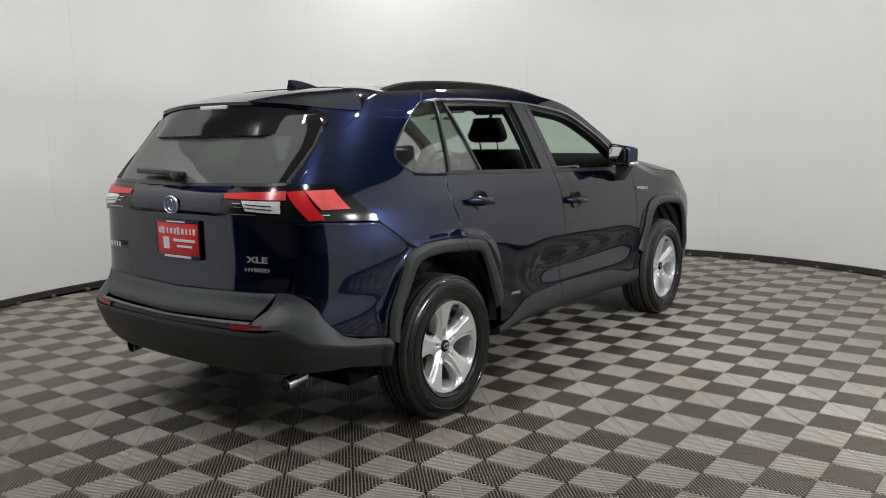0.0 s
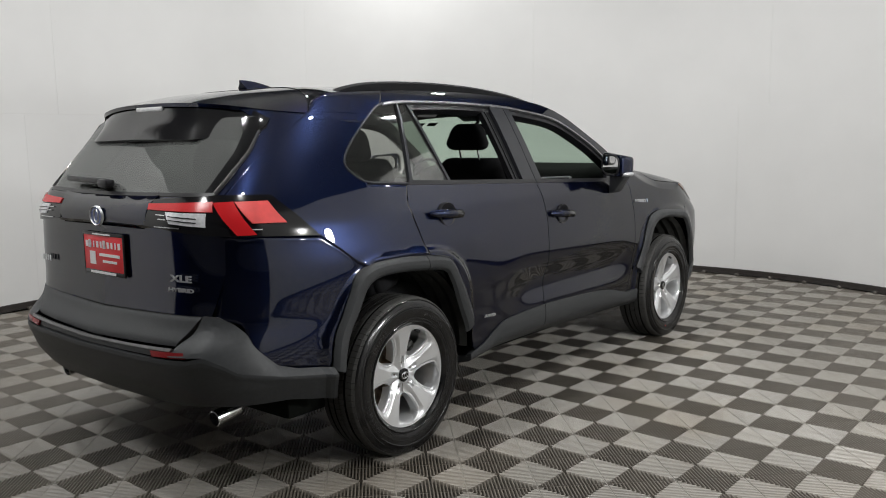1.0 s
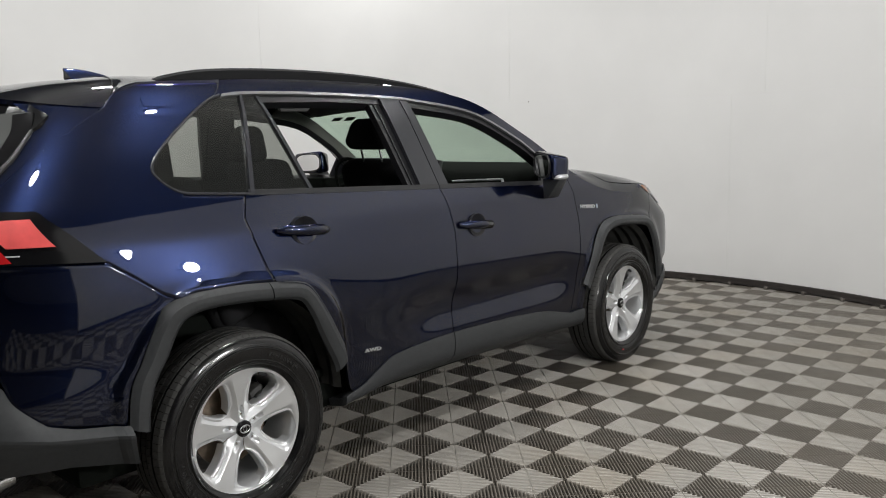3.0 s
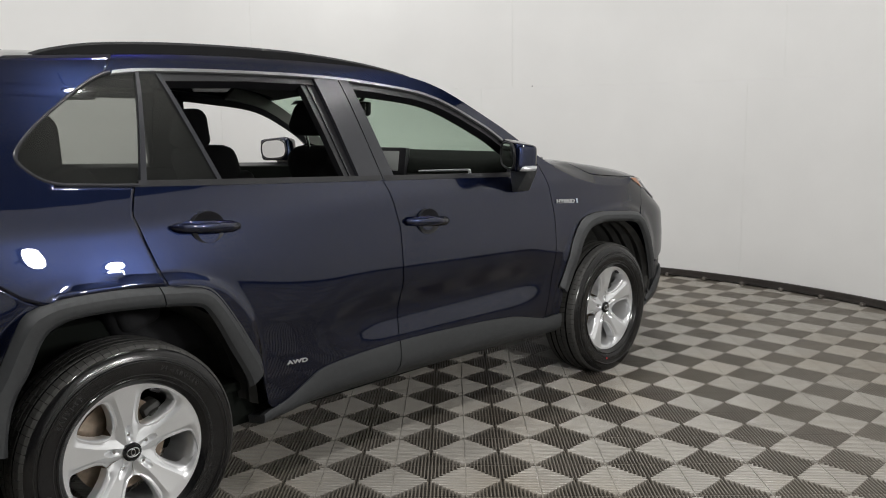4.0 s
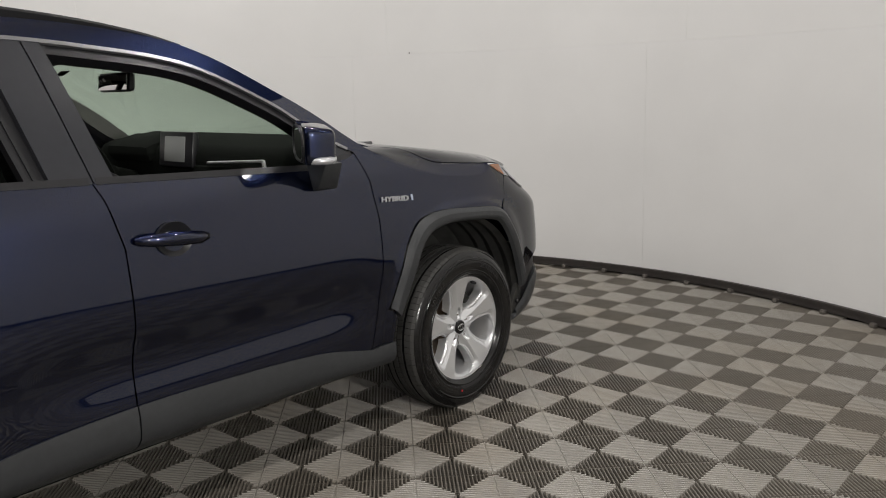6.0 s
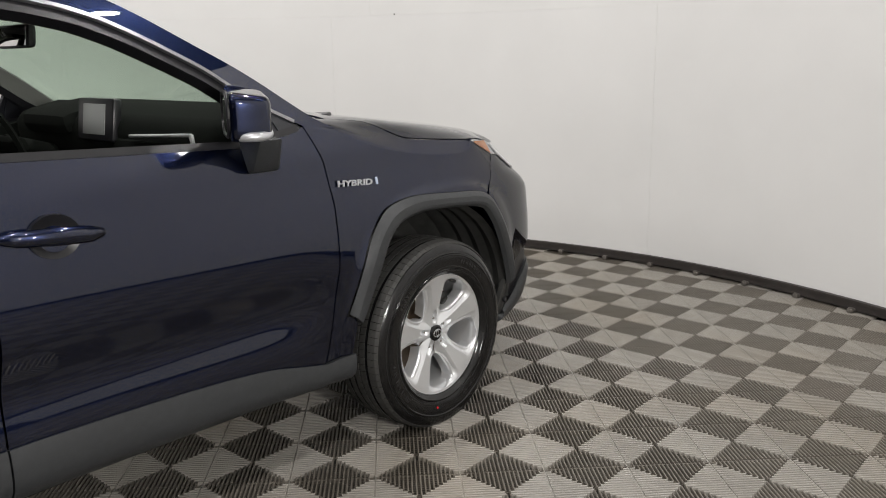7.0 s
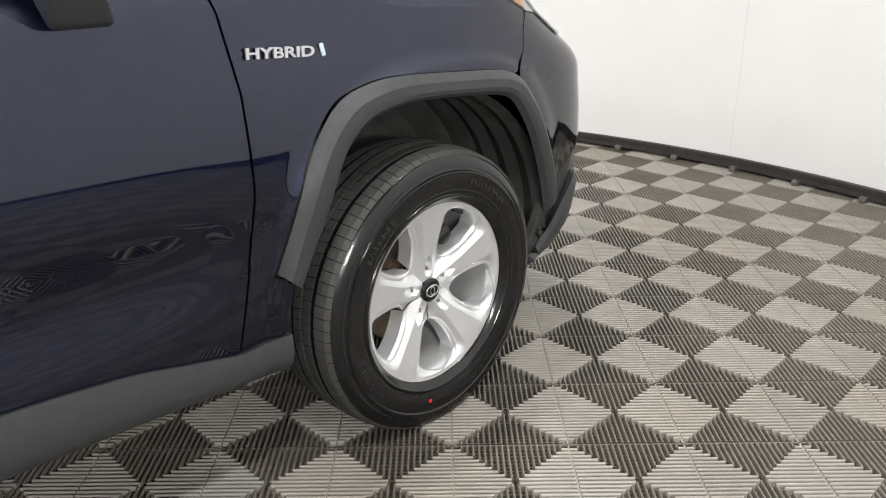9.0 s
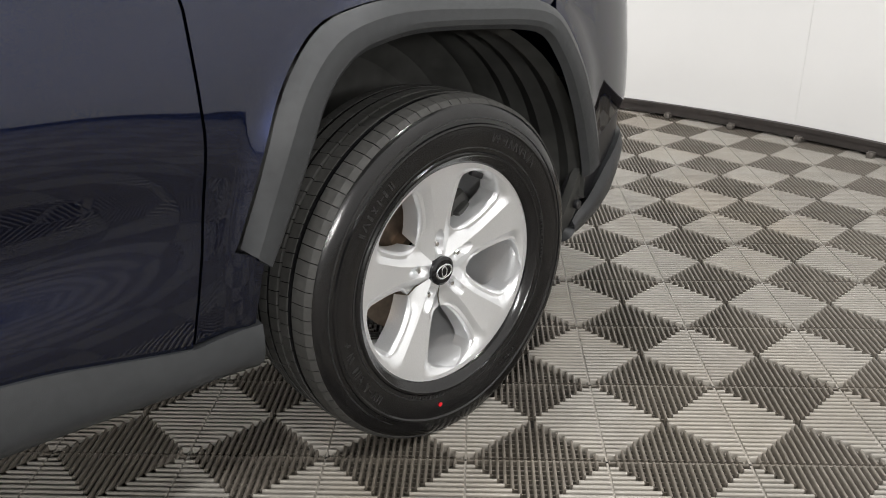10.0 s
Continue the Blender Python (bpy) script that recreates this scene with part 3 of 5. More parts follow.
    fd = part("front_door", M(panel(cut(SILL_TOP, 1.1665, 2.157), cut(BELT, 1.1105, 2.1295), 48, 34, left=shifted(SEAM_M, G), right=[(2.157, 0.381)] + shifted(SEAM_F, -G)[1:])), PAINT, car)
    # inner door linings and belt trims
    for d, y0, y1 in ((rd, 0.12, 1.08), (fd, 1.14, 2.09)):
        part("lining", M(panel([(y0 + 0.35 if d is rd else y0, 0.50), (y1, 0.50)], cut(BELT, y0, y1), 20, 10, 0.02, out=-0.065)), SOFT, d, "black padded inner lining")
        part("belt_trim", M(panel([(y, z - 0.004) for y, z in cut(BELT, y0 - 0.02, y1 + 0.02)], [(y, z + 0.016) for y, z in cut(BELT, y0 - 0.02, y1 + 0.02)], 24, 3, 0.07, out=0.003)), SATIN_BLACK, d)
    # fender with the wheel arch cut out
    archf = [tuple(p) for p in ARCH_F]
    k, k2 = int(np.argmax(ARCH_F[:, 0] > 2.42)), int(np.argmax(ARCH_F[:, 0] > 2.98))
    over = coons(flank([(2.2055, 0.90)] + archf[k:k2 + 1]), flank(CREST), flank(shifted(SEAM_F, G)[3:]), flank([archf[k2], (3.090, 0.885), (3.164, 0.940), (3.245, 0.980), (3.101, 1.040)]), 70, 22)
    lid = []
    for s_, z_ in over[-1]:
        line, jx = top_section(s_, z_)
        lid.append(stretch(line, 2, min(jx, line[0, 0] - 0.006), 14)[1:])
    lid = np.array(lid).transpose(1, 0, 2)
    over = skin(over[..., 0], over[..., 1])
    part("front_fender", joined(
        M(panel([(2.162, 0.385), archf[0]], [(2.2055, 0.90), archf[k]], 10, 22, left=[(2.162, 0.385)] + shifted(SEAM_F, G)[1:4], right=archf[:k + 1])),
        M(shell(np.concatenate([over, lid]), 0.008))), PAINT, car)
    part("fender_foot", M(panel([(2.164, 0.384), (2.268, 0.388)], [(2.196, 0.545), (2.292, 0.505)], 8, 8, out=-0.003)), PAINT, car)
    # sill cladding
    part("sill_cladding", joined(M(panel([(0.50, 0.270), (0.80, 0.280), (1.162, 0.282)], cut(SILL_TOP, 0.50, 1.162), 30, 8, 0.03, out=SILL_OUT, right=[(1.162, 0.282), (1.162, 0.47)])),
                                 M(panel([(1.167, 0.282), (2.275, 0.258)], cut(SILL_TOP, 1.167, 2.157) + [(2.275, 0.388)], 30, 8, 0.03, out=SILL_OUT))), CLAD, car, "matt grey-black plastic sill")
    # wheel arch flares
    ko, ki = int(np.argmax(ARCH_R[:, 0] > 0.118)), int(np.argmax(ARCH_RI[:, 0] > 0.132))
    for nm, o, i in (("rear_wheel_arch", ARCH_R[:ko], ARCH_RI[:ki]), ("rear_wheel_arch", np.vstack([[on_line(ARCH_R[6:-2], ARCH_R[ko - 1, 0] + 0.004)], ARCH_R[ko:]]), np.vstack([[on_line(ARCH_RI[6:-2], ARCH_RI[ki - 1, 0] + 0.004)], ARCH_RI[ki:]])), ("front_wheel_arch", ARCH_F, ARCH_FI)):
        g = coons(flank(i), flank(o), [flank(i)[0], flank(o)[0]], [flank(i)[-1], flank(o)[-1]], 50, 7)
        prof = np.array([0.0, 0.014, 0.018, 0.018, 0.018, 0.012, 0.002])[:, None] + (0.007 if nm[0] == "f" else 0.0)
        part(nm, M(shell(skin(g[..., 0], g[..., 1], prof), 0.022)), CLAD, car, "matt grey-black plastic wheel arch", smooth=22)
    # glass, pillars and seals
    part("quarter_glass", M(panel([(-0.16, 1.208), (-0.06, 1.200), (0.108, 1.190)], [(0.070, 1.553), (0.180, 1.556)], 16, 18, 0.006,
                                  left=[(-0.16, 1.208), (-0.245, 1.250), (-0.285, 1.302), (-0.225, 1.385), (-0.10, 1.477), (0.0, 1.530), (0.070, 1.553)], right=[(0.108, 1.190), (0.180, 1.556)], out=-0.006)), DARK_GLASS, quarter)
    part("door_glass", M(panel([(0.128, 1.200), (0.390, 1.189)], [(0.193, 1.546), (0.262, 1.548)], 10, 12, 0.005, out=-0.006)), DARK_GLASS, rd)
    bar = lambda b0, b1, t0, t1, out=0.004, th=0.02: M(panel([b0, b1], [t0, t1], 4, 14, th, out=out))
    for nm, geo in (("glass_rail", bar((0.105, 1.19), (0.126, 1.19), (0.176, 1.55), (0.191, 1.55))), ("glass_rail", bar((0.383, 1.186), (0.400, 1.186), (0.257, 1.55), (0.272, 1.55), 0.0)),
                    ("pillar_cover", bar((0.995, 1.15), (1.110, 1.145), (0.905, 1.545), (1.020, 1.552), 0.002, 0.03))):
        part(nm, geo, PILLAR, rd, "satin black pillar and window trim")
    for geo in (M(panel([(0.26, 1.522), (0.60, 1.528), (0.91, 1.520)], [(0.26, 1.55), (0.60, 1.556), (0.91, 1.55)], 20, 4, 0.05, out=-0.012)),
                bar((0.940, 1.15), (0.999, 1.15), (0.842, 1.535), (0.910, 1.540), -0.020, 0.03), bar((0.962, 1.15), (0.970, 1.15), (0.866, 1.535), (0.874, 1.535), -0.014, 0.02)):
        part("window_seal", geo, SATIN_BLACK, rd, "black rubber window seal")
    for nm, geo in (("pillar_cover", bar((1.115, 1.145), (1.178, 1.142), (1.025, 1.552), (1.075, 1.545), 0.002, 0.03)), ("glass_rail", M(panel([(1.90, 1.108), (1.945, 1.115)], [(1.945, 1.262), (1.955, 1.246)], 4, 8, 0.02, out=0.001))),
                    ("corner_pane", M(panel([(1.935, 1.116), (2.00, 1.131), (2.06, 1.138), (2.120, 1.150)], [(1.945, 1.255), (2.02, 1.204), (2.10, 1.160), (2.123, 1.153)], 12, 6, 0.02, out=-0.004))),
                    ("pane_divider", bar((2.040, 1.137), (2.046, 1.138), (2.006, 1.212), (2.012, 1.208), 0.001, 0.01))):
        part(nm, geo, PILLAR, fd, "satin black pillar and window trim")
    part("window_seal", M(panel(cut([(y, z - 0.034) for y, z in WIN_TOP], 1.05, 2.03), cut(WIN_TOP, 1.05, 2.07), 30, 4, 0.05, out=-0.012)), SATIN_BLACK, fd, "black rubber window seal")
    # door handles with their cups
    for d, y, z in ((rd, 0.300, 1.042), (fd, 1.32, 0.960)):
        p0 = skin(np.array([sy(y)]), np.array([z]))[0]
        tilt = -5.0
        h = joined(moved(tube([(0.0, -0.115, 0), (0.022, -0.085, 0.001), (0.030, 0.0, 0.002), (0.024, 0.075, 0.001), (0.004, 0.112, 0)], [0.006, 0.013, 0.015, 0.014, 0.008], 12), Matrix.Diagonal((1, 1.08, 1.45, 1))))
        part("handle", M(moved(h, pose(p0[0] + 0.006, p0[1], p0[2], tilt, 0, 1))), PAINT, d, "dark blue pull handle")
        ell = [(0.003, 0.062 * math.cos(a), 0.053 * math.sin(a)) for a in np.linspace(0, 2 * math.pi, 28, endpoint=False)]
        cupg = (ell + [(-0.010, 0.03 * math.cos(a), 0.022 * math.sin(a)) for a in np.linspace(0, 2 * math.pi, 28, endpoint=False)] + [(-0.03, y_, z_) for _, y_, z_ in ell], [(i, (i + 1) % 28, 28 + (i + 1) % 28, 28 + i) for i in range(28)] + [tuple(range(28, 56))] + [(i, 56 + i, 56 + (i + 1) % 28, (i + 1) % 28) for i in range(28)])
        part("handle_cup", M(moved(cupg, pose(p0[0] + 0.007, p0[1] + 0.005, p0[2] - 0.002, tilt, 0, 1))), SATIN_BLACK, d, smooth=20)
    # tail lamp: black housing round the corner, red and clear lenses on it
    z0, z1 = 1.045, 1.178
    lampb = [(0.345, 1.072), (0.388, 1.066), (0.677, 1.043), (0.85, 1.034), (1.112, 1.018)]
    lampt = [(0.335, 1.168), (0.379, 1.172), (0.695, 1.190), (0.80, 1.190), (0.911, 1.186)]
    tl = part("tail_lamp", M(panel(lampb, lampt, 34, 8, 0.02, out=0.012, raw=True, right=[lampb[-1], (1.02, 1.11), lampt[-1]])), GLOSS_BLACK, car, "gloss black lamp housing with red and clear lenses")
    q = lambda a, b, c, d, out=0.020, nu=10: M(panel([a, b], [c, d], nu, 5, 0.008, out=out, raw=True))
    part("red_lens", q((0.370, 1.134), (0.700, 1.130), (0.365, 1.156), (0.694, 1.168)), RED_LENS, tl, "bright red lens")
    part("red_lens", q((0.842, 1.084), (0.974, 1.080), (0.772, 1.166), (0.898, 1.165), 0.023), PINK_LENS, tl, "pale red frosted lens")
    part("side_lens", q((0.782, 1.040), (0.852, 1.040), (0.694, 1.164), (0.768, 1.167), 0.021, 8), RED_DEEP, tl, "deep red lens")
    cl = part("clear_lens", q((0.505, 1.084), (0.674, 1.074), (0.480, 1.127), (0.676, 1.125), 0.017, 14), CLEAR_LENS, tl, "clear reversing lens")
    for a in (0.30, 0.62):
        part("lens_rib", q((0.500, 1.084 + 0.042 * a), (0.640, 1.075 + 0.046 * a), (0.500, 1.087 + 0.042 * a), (0.640, 1.0785 + 0.046 * a), 0.019, 8), GLOSS_BLACK, cl)
    for zc, s0, s1 in ((1.116, 0.425, 0.478), (1.100, 0.440, 0.488), (1.070, 0.415, 0.560)):
        part("chrome_rib", q((s0, zc - 0.002), (s1, zc - 0.004), (s0, zc + 0.001), (s1, zc), 0.017, 6), CHROME, tl)
    part("slim_lens", q((0.80, 1.060), (0.875, 1.057), (0.80, 1.064), (0.875, 1.061), 0.017, 5), CLEAR_LENS, tl)

# tail: gate, glass, spoiler, bumper (full width, mirrored halves in one mesh)
def whole(geo):
    return joined(geo, mirrored(geo, -1))


def back(bottom, top, nu=20, nv=12, thick=0.01, out=0.0, left=None, right=None):
    return whole(panel(bottom, top, nu, nv, thick, left, right, out, raw=True))


GSEAM = [(0.738, 1.19), (0.765, 1.24), (0.835, 1.332), (0.925, 1.405), (1.050, 1.474), (1.062, 1.500)]
GLASS_R = [(0.690, 1.194), (0.735, 1.270), (0.780, 1.350), (0.800, 1.430), (0.770, 1.490)]


def laid(points, out=0.0):
    return [tuple(skin(np.array([a]), np.array([b]), out)[0]) for a, b in points]


gate = part("tailgate", back([(0, 0.72), (sx(0.60), 0.735), (sy(-0.840), 0.735)], [(0, 1.056), (sy(-0.796), 1.050)], 28, 20, right=[(sy(-0.840), 0.735), (sy(-0.804), 0.90), (sy(-0.796), 1.050)]), PAINT, car)
GARNISH_OUT = np.array([-0.004, 0.008, 0.012, 0.014, 0.015, 0.015, 0.014, 0.010, 0.001])[:, None]
part("garnish", back([(0, 1.058), (0.372, 1.052)], [(0, 1.182), (0.30, 1.180), (0.400, 1.192)], 22, 9, 0.03, out=GARNISH_OUT, right=[(0.372, 1.052), (0.352, 1.10), (0.360, 1.150), (0.400, 1.192)]), PAINT, gate, smooth=25)
for s in SIDES:
    part("lamp_bed", mirrored(panel([(0.33, 1.048), (sy(-0.796), 1.046)], [(0.33, 1.184), (sy(-0.796), 1.19)], 16, 6, 0.02, raw=True), s), PAINT, gate)
    part("gate_pillar", mirrored(panel([(0.690, 1.19), (0.738, 1.19)], [(0.800, 1.478), (1.062, 1.500)], 12, 24, 0.015, left=[(0.690, 1.19), (0.735, 1.265), (0.785, 1.350), (0.812, 1.430), (0.800, 1.478)], right=GSEAM, raw=True), s), PAINT, gate)
    part("glass_edge", mirrored(tube(laid(GLASS_R[:-1], 0.004), [0.009, 0.009, 0.008, 0.006], 8), s), SATIN_BLACK, gate, "black rounded edge trim of the rear window")
part("rear_glass", back([(0, 1.186), (0.695, 1.194)], [(0, 1.47), (0.775, 1.49)], 24, 16, 0.006, out=-0.002, right=GLASS_R), REAR_GLASS, gate, "dark tinted rear window")
for s_ in SIDES:
    part("glass_frit", mirrored(panel([(0.640, 1.188), (0.690, 1.194)], [(0.690, 1.48), (0.770, 1.49)], 5, 16, 0.003, [(0.640, 1.188), (0.678, 1.270), (0.715, 1.350), (0.722, 1.430), (0.690, 1.48)], GLASS_R, 0.003, raw=True), s_), GLOSS_BLACK, gate, "black printed border of the rear window")
part("glass_border", back([(0, 1.178), (0.69, 1.186)], [(0, 1.192), (0.69, 1.199)], 20, 3, 0.006, out=0.004), SATIN_BLACK, gate)
part("gate_cladding", joined(back([(0, 0.606), (0.545, 0.622)], [(0, 0.716), (0.630, 0.738)], 26, 10, 0.03, out=np.array([-0.004, 0.004, 0.008, 0.010, 0.011, 0.011, 0.010, 0.008, 0.004, -0.006])[:, None])), CLAD, gate, "matt grey-black lower gate strip")
# spoiler: a lip over the glass that widens into the roof's shoulders
SP_EDGE = resampled(curved([(0.515, -0.572, 1.530), (0.560, -0.535, 1.523), (0.612, -0.460, 1.512), (0.664, -0.335, 1.502)], 30), 14)
SP_MID = resampled(curved([(0.0, -0.650, 1.556), (0.0, -0.50, 1.588), (0.0, -0.35, 1.612), (0.0, -0.165, 1.630)], 30), 14)
sp_rows = []
for j, (e, m_) in enumerate(zip(SP_EDGE, SP_MID)):
    pw = 2.2 + 1.8 * j / 13
    sp_rows.append([(e[0] * math.copysign(abs(u) ** 0.85, u), e[1] + (m_[1] - e[1]) * (1 - abs(u) ** (2.0 + 1.6 * j / 13)), e[2] + (m_[2] - e[2]) * (1 - abs(u) ** pw)) for u in np.linspace(-1, 1, 33)])
spoiler = part("spoiler", shell(np.array(sp_rows), 0.016), PAINT, car)
tail_edge = [sp_rows[0][k] for k in range(33)]
under = coons([(x * 0.985, y + 0.012, z - 0.012) for x, y, z in tail_edge], [(-0.50, -0.645, 1.408), (-0.38, -0.700, 1.400), (0, -0.722, 1.405), (0.38, -0.700, 1.400), (0.50, -0.645, 1.408)],
              [(-0.507, -0.560, 1.518), (-0.50, -0.60, 1.46), (-0.50, -0.645, 1.408)], [(0.507, -0.560, 1.518), (0.50, -0.60, 1.46), (0.50, -0.645, 1.408)], 33, 8)
part("spoiler_underside", shell(under, -0.02), GLOSS_BLACK, spoiler, "gloss black panel under the spoiler lip")
for s_ in SIDES:
    wing = coons([(0.498, -0.648, 1.408), (0.570, -0.600, 1.395), (0.622, -0.575, 1.415)], [(0.507, -0.563, 1.520), (0.560, -0.530, 1.516), (0.630, -0.500, 1.478)],
                 [(0.498, -0.648, 1.408), (0.50, -0.60, 1.46), (0.507, -0.563, 1.520)], [(0.622, -0.575, 1.415), (0.640, -0.535, 1.450), (0.630, -0.500, 1.478)], 12, 8)
    part("spoiler_end", mirrored(shell(wing, 0.014), s_), GLOSS_BLACK, spoiler, "gloss black end of the spoiler")
    part("spoiler_side", mirrored(shell(coons(laid([(0.790, 1.470), (0.925, 1.440), (1.050, 1.476), (1.062, 1.50)], -0.008), [tuple(v - (0.004, 0, 0.003)) for v in SP_EDGE], [laid([(0.790, 1.470)], -0.008)[0], (0.511, -0.570, 1.527)], [laid([(1.062, 1.50)], -0.008)[0], (0.660, -0.335, 1.499)], 14, 5), 0.006), s_), PAINT, spoiler)
part("brake_lamp", box_at(0, -0.640, 1.534, 0.20, 0.020, 0.020, 0.005, 8), CLEAR_LENS, spoiler, "pale high brake lamp strip")
part("roof_gap", tube([(x * 1.0, y + 0.004, z + 0.0005) for x, y, z in sp_rows[-1]], 0.003, 6), GLOSS_BLACK, spoiler)
for s_ in SIDES:
    for (y0, z0), (y1, z1) in (((-0.455, 1.506), (-0.145, 1.500)), ((-0.47, 1.476), (-0.12, 1.464))):
        line = [tuple(skin(np.array([sy(a)]), np.array([b]), 0.0005)[0]) for a, b in zip(np.linspace(y0, y1, 9), np.linspace(z0, z1, 9))]
        part("ditch_moulding", mirrored(tube(line, 0.0035, 6), s_), PAINT, bpy.data.objects["quarter_panel" if s_ > 0 else "quarter_panel.001"])
# wiper
part("wiper", joined(box_at(-0.17, -0.848, 1.236, 0.36, 0.026, 0.026, 0.009, 0, 2, 0), box_at(-0.10, -0.866, 1.236, 0.22, 0.02, 0.022, 0.008, 0, 3, 0), box_at(0.0, -0.868, 1.226, 0.085, 0.045, 0.038, 0.015)), SATIN_BLACK, gate, "black rear wiper")
# gate badge bar emblem, plate and letters
emblem = part("emblem", joined(moved(lathe([(0.043, -0.004), (0.049, 0.004), (0.055, -0.004)], 40), pose(0, -0.921, 1.094) @ Matrix.Diagonal((1, 1, 0.78, 1)) @ pose(0, 0, 0, 0, 0, -90)),
                      moved(lathe([(0.013, -0.003), (0.018, 0.003), (0.022, -0.003)], 30), pose(0, -0.921, 1.094) @ Matrix.Diagonal((1.0, 1, 1.45, 1)) @ pose(0, 0, 0, 0, 0, -90))), BRIGHT, gate, "chrome oval badge")
part("emblem_backing", moved(lathe([(0.0, 0.0), (0.046, 0.0), (0.047, -0.008)], 30), pose(0, -0.920, 1.094) @ Matrix.Diagonal((1, 1, 0.78, 1)) @ pose(0, 0, 0, 0, 0, -90)), material("blue_badge_enamel", (0.08, 0.10, 0.22), rough=0.25, vary=0.05), emblem)
plate = part("number_plate", box_at(0, -0.920, 0.935, 0.310, 0.006, 0.158, 0.002), PLATE_RED, gate, "red dealer plate with white print in a dark frame")
part("plate_frame", joined(box_at(0, -0.920, 1.018, 0.322, 0.009, 0.014, 0.003), box_at(0, -0.920, 0.856, 0.322, 0.009, 0.020, 0.004), box_at(-0.157, -0.920, 0.935, 0.010, 0.009, 0.17, 0.004), box_at(0.157, -0.920, 0.935, 0.010, 0.009, 0.17, 0.004)), SATIN_BLACK, plate)
ink = [box_at(-0.105, -0.9245, 0.975, 0.018, 0.002, 0.034, 0), box_at(0.012, -0.9245, 0.975, 0.020, 0.002, 0.034, 0)]
for i in range(10):
    ink.append(box_at(-0.128 + 0.0285 * i, -0.9245, 0.974, 0.017 - 0.004 * (i % 3), 0.002, 0.026, 0.0))
ink += [box_at(-0.085, -0.9245, 0.916, 0.045, 0.002, 0.055, 0.0), box_at(0.05, -0.9245, 0.932, 0.16, 0.002, 0.012, 0), box_at(0.05, -0.9245, 0.905, 0.11, 0.002, 0.010, 0),
        box_at(0.0, -0.9285, 0.857, 0.20, 0.002, 0.010, 0), box_at(0.0, -0.9285, 1.018, 0.14, 0.002, 0.006, 0)]
part("print", joined(*ink), WHITE_INK, plate, "white printed bars", smooth=0)
plate.matrix_basis = pose(0.03, 0.006, 0)
lettering("trim_letters", "XLE", 0.060, pose(0.552, -0.896, 0.876, 90, 0, 12) @ Matrix.Diagonal((1.05, 0.6, 1, 1)), BRIGHT, gate)
lettering("hybrid_badge", "HYBRID", 0.034, pose(0.548, -0.896, 0.832, 90, 0, 12) @ Matrix.Diagonal((1.1, 0.62, 1, 1)), BRIGHT, gate)
part("model_bar", joined(*[box_at(-0.555 + 0.030 * i, -0.893 - 0.004 * i, 0.879, 0.017, 0.004, 0.026, 0.002, 0, 8, -10) for i in range(4)]), BRIGHT, gate, "small chrome badge bars", smooth=0)

# rear bumper: grained plastic wrapping to the wheel arches
RIDGE = [(0, 0.572), (0.45, 0.576), (0.62, 0.580), (0.687, 0.596), (0.740, 0.570), (0.797, 0.528), (0.95, 0.490), (1.165, 0.456)]
HORN = [(0.560, 0.628), (0.600, 0.665), (0.632, 0.738), (0.693, 0.734), (0.750, 0.706), (0.816, 0.659), (0.880, 0.595), (0.946, 0.530), (1.02, 0.504), (1.165, 0.482)]
bump = part("rear_bumper", joined(
    back([(0, 0.36), (0.45, 0.365), (0.66, 0.385), (0.97, 0.375), (1.165, 0.335)], RIDGE, 80, 14, 0.02, out=np.r_[np.linspace(-0.012, 0.022, 11), 0.027, 0.030, 0.030][:, None]),
    back([(0.545, 0.592)] + RIDGE[3:], HORN, 60, 9, 0.02, out=np.linspace(0.030, 0.002, 9)[:, None], left=[(0.545, 0.592), (0.560, 0.628)]),
    back([(0, 0.576), (0.555, 0.584)], [(0, 0.598), (0.548, 0.610)], 24, 3, 0.03, out=0.018)), CLAD, car, "matt grey-black plastic bumper", smooth=9)
# step edge: the highlight along it is put into a paler plastic
part("bumper_crease", back([(0, 0.598), (0.548, 0.610)], [(0, 0.606), (0.558, 0.622)], 24, 3, 0.03, out=0.026), material("lit_bumper_edge", (0.16, 0.16, 0.16), rough=0.3, scale=40, vary=0.2), bump, "step edge with its highlight in a paler grey")
for s in SIDES:
    part("reflector", mirrored(panel([(0.455, 0.583), (0.622, 0.590)], [(0.445, 0.604), (0.612, 0.611)], 8, 3, 0.012, None, None, 0.028, raw=True), s), REFLECTOR, bump, "slim red reflector")
    part("exhaust_tip", mirrored(joined(moved(lathe([(0.030, -0.11), (0.032, 0.0), (0.029, 0.002), (0.027, -0.02), (0.026, -0.10)], 28), pose(0.595, -0.812, 0.312, 0, 0, -90) @ pose(0, 0, 0, 0, 8, 0))), s), CHROME, bump, "chrome tail pipe tip")
part("underbody", joined(box_at(0, 1.3, 0.33, 1.45, 3.7, 0.16, 0.03), box_at(0, -0.62, 0.40, 1.2, 0.42, 0.10, 0.03), box_at(0, 3.25, 0.34, 1.3, 0.4, 0.16, 0.03)), SOFT, car, "black underbody")

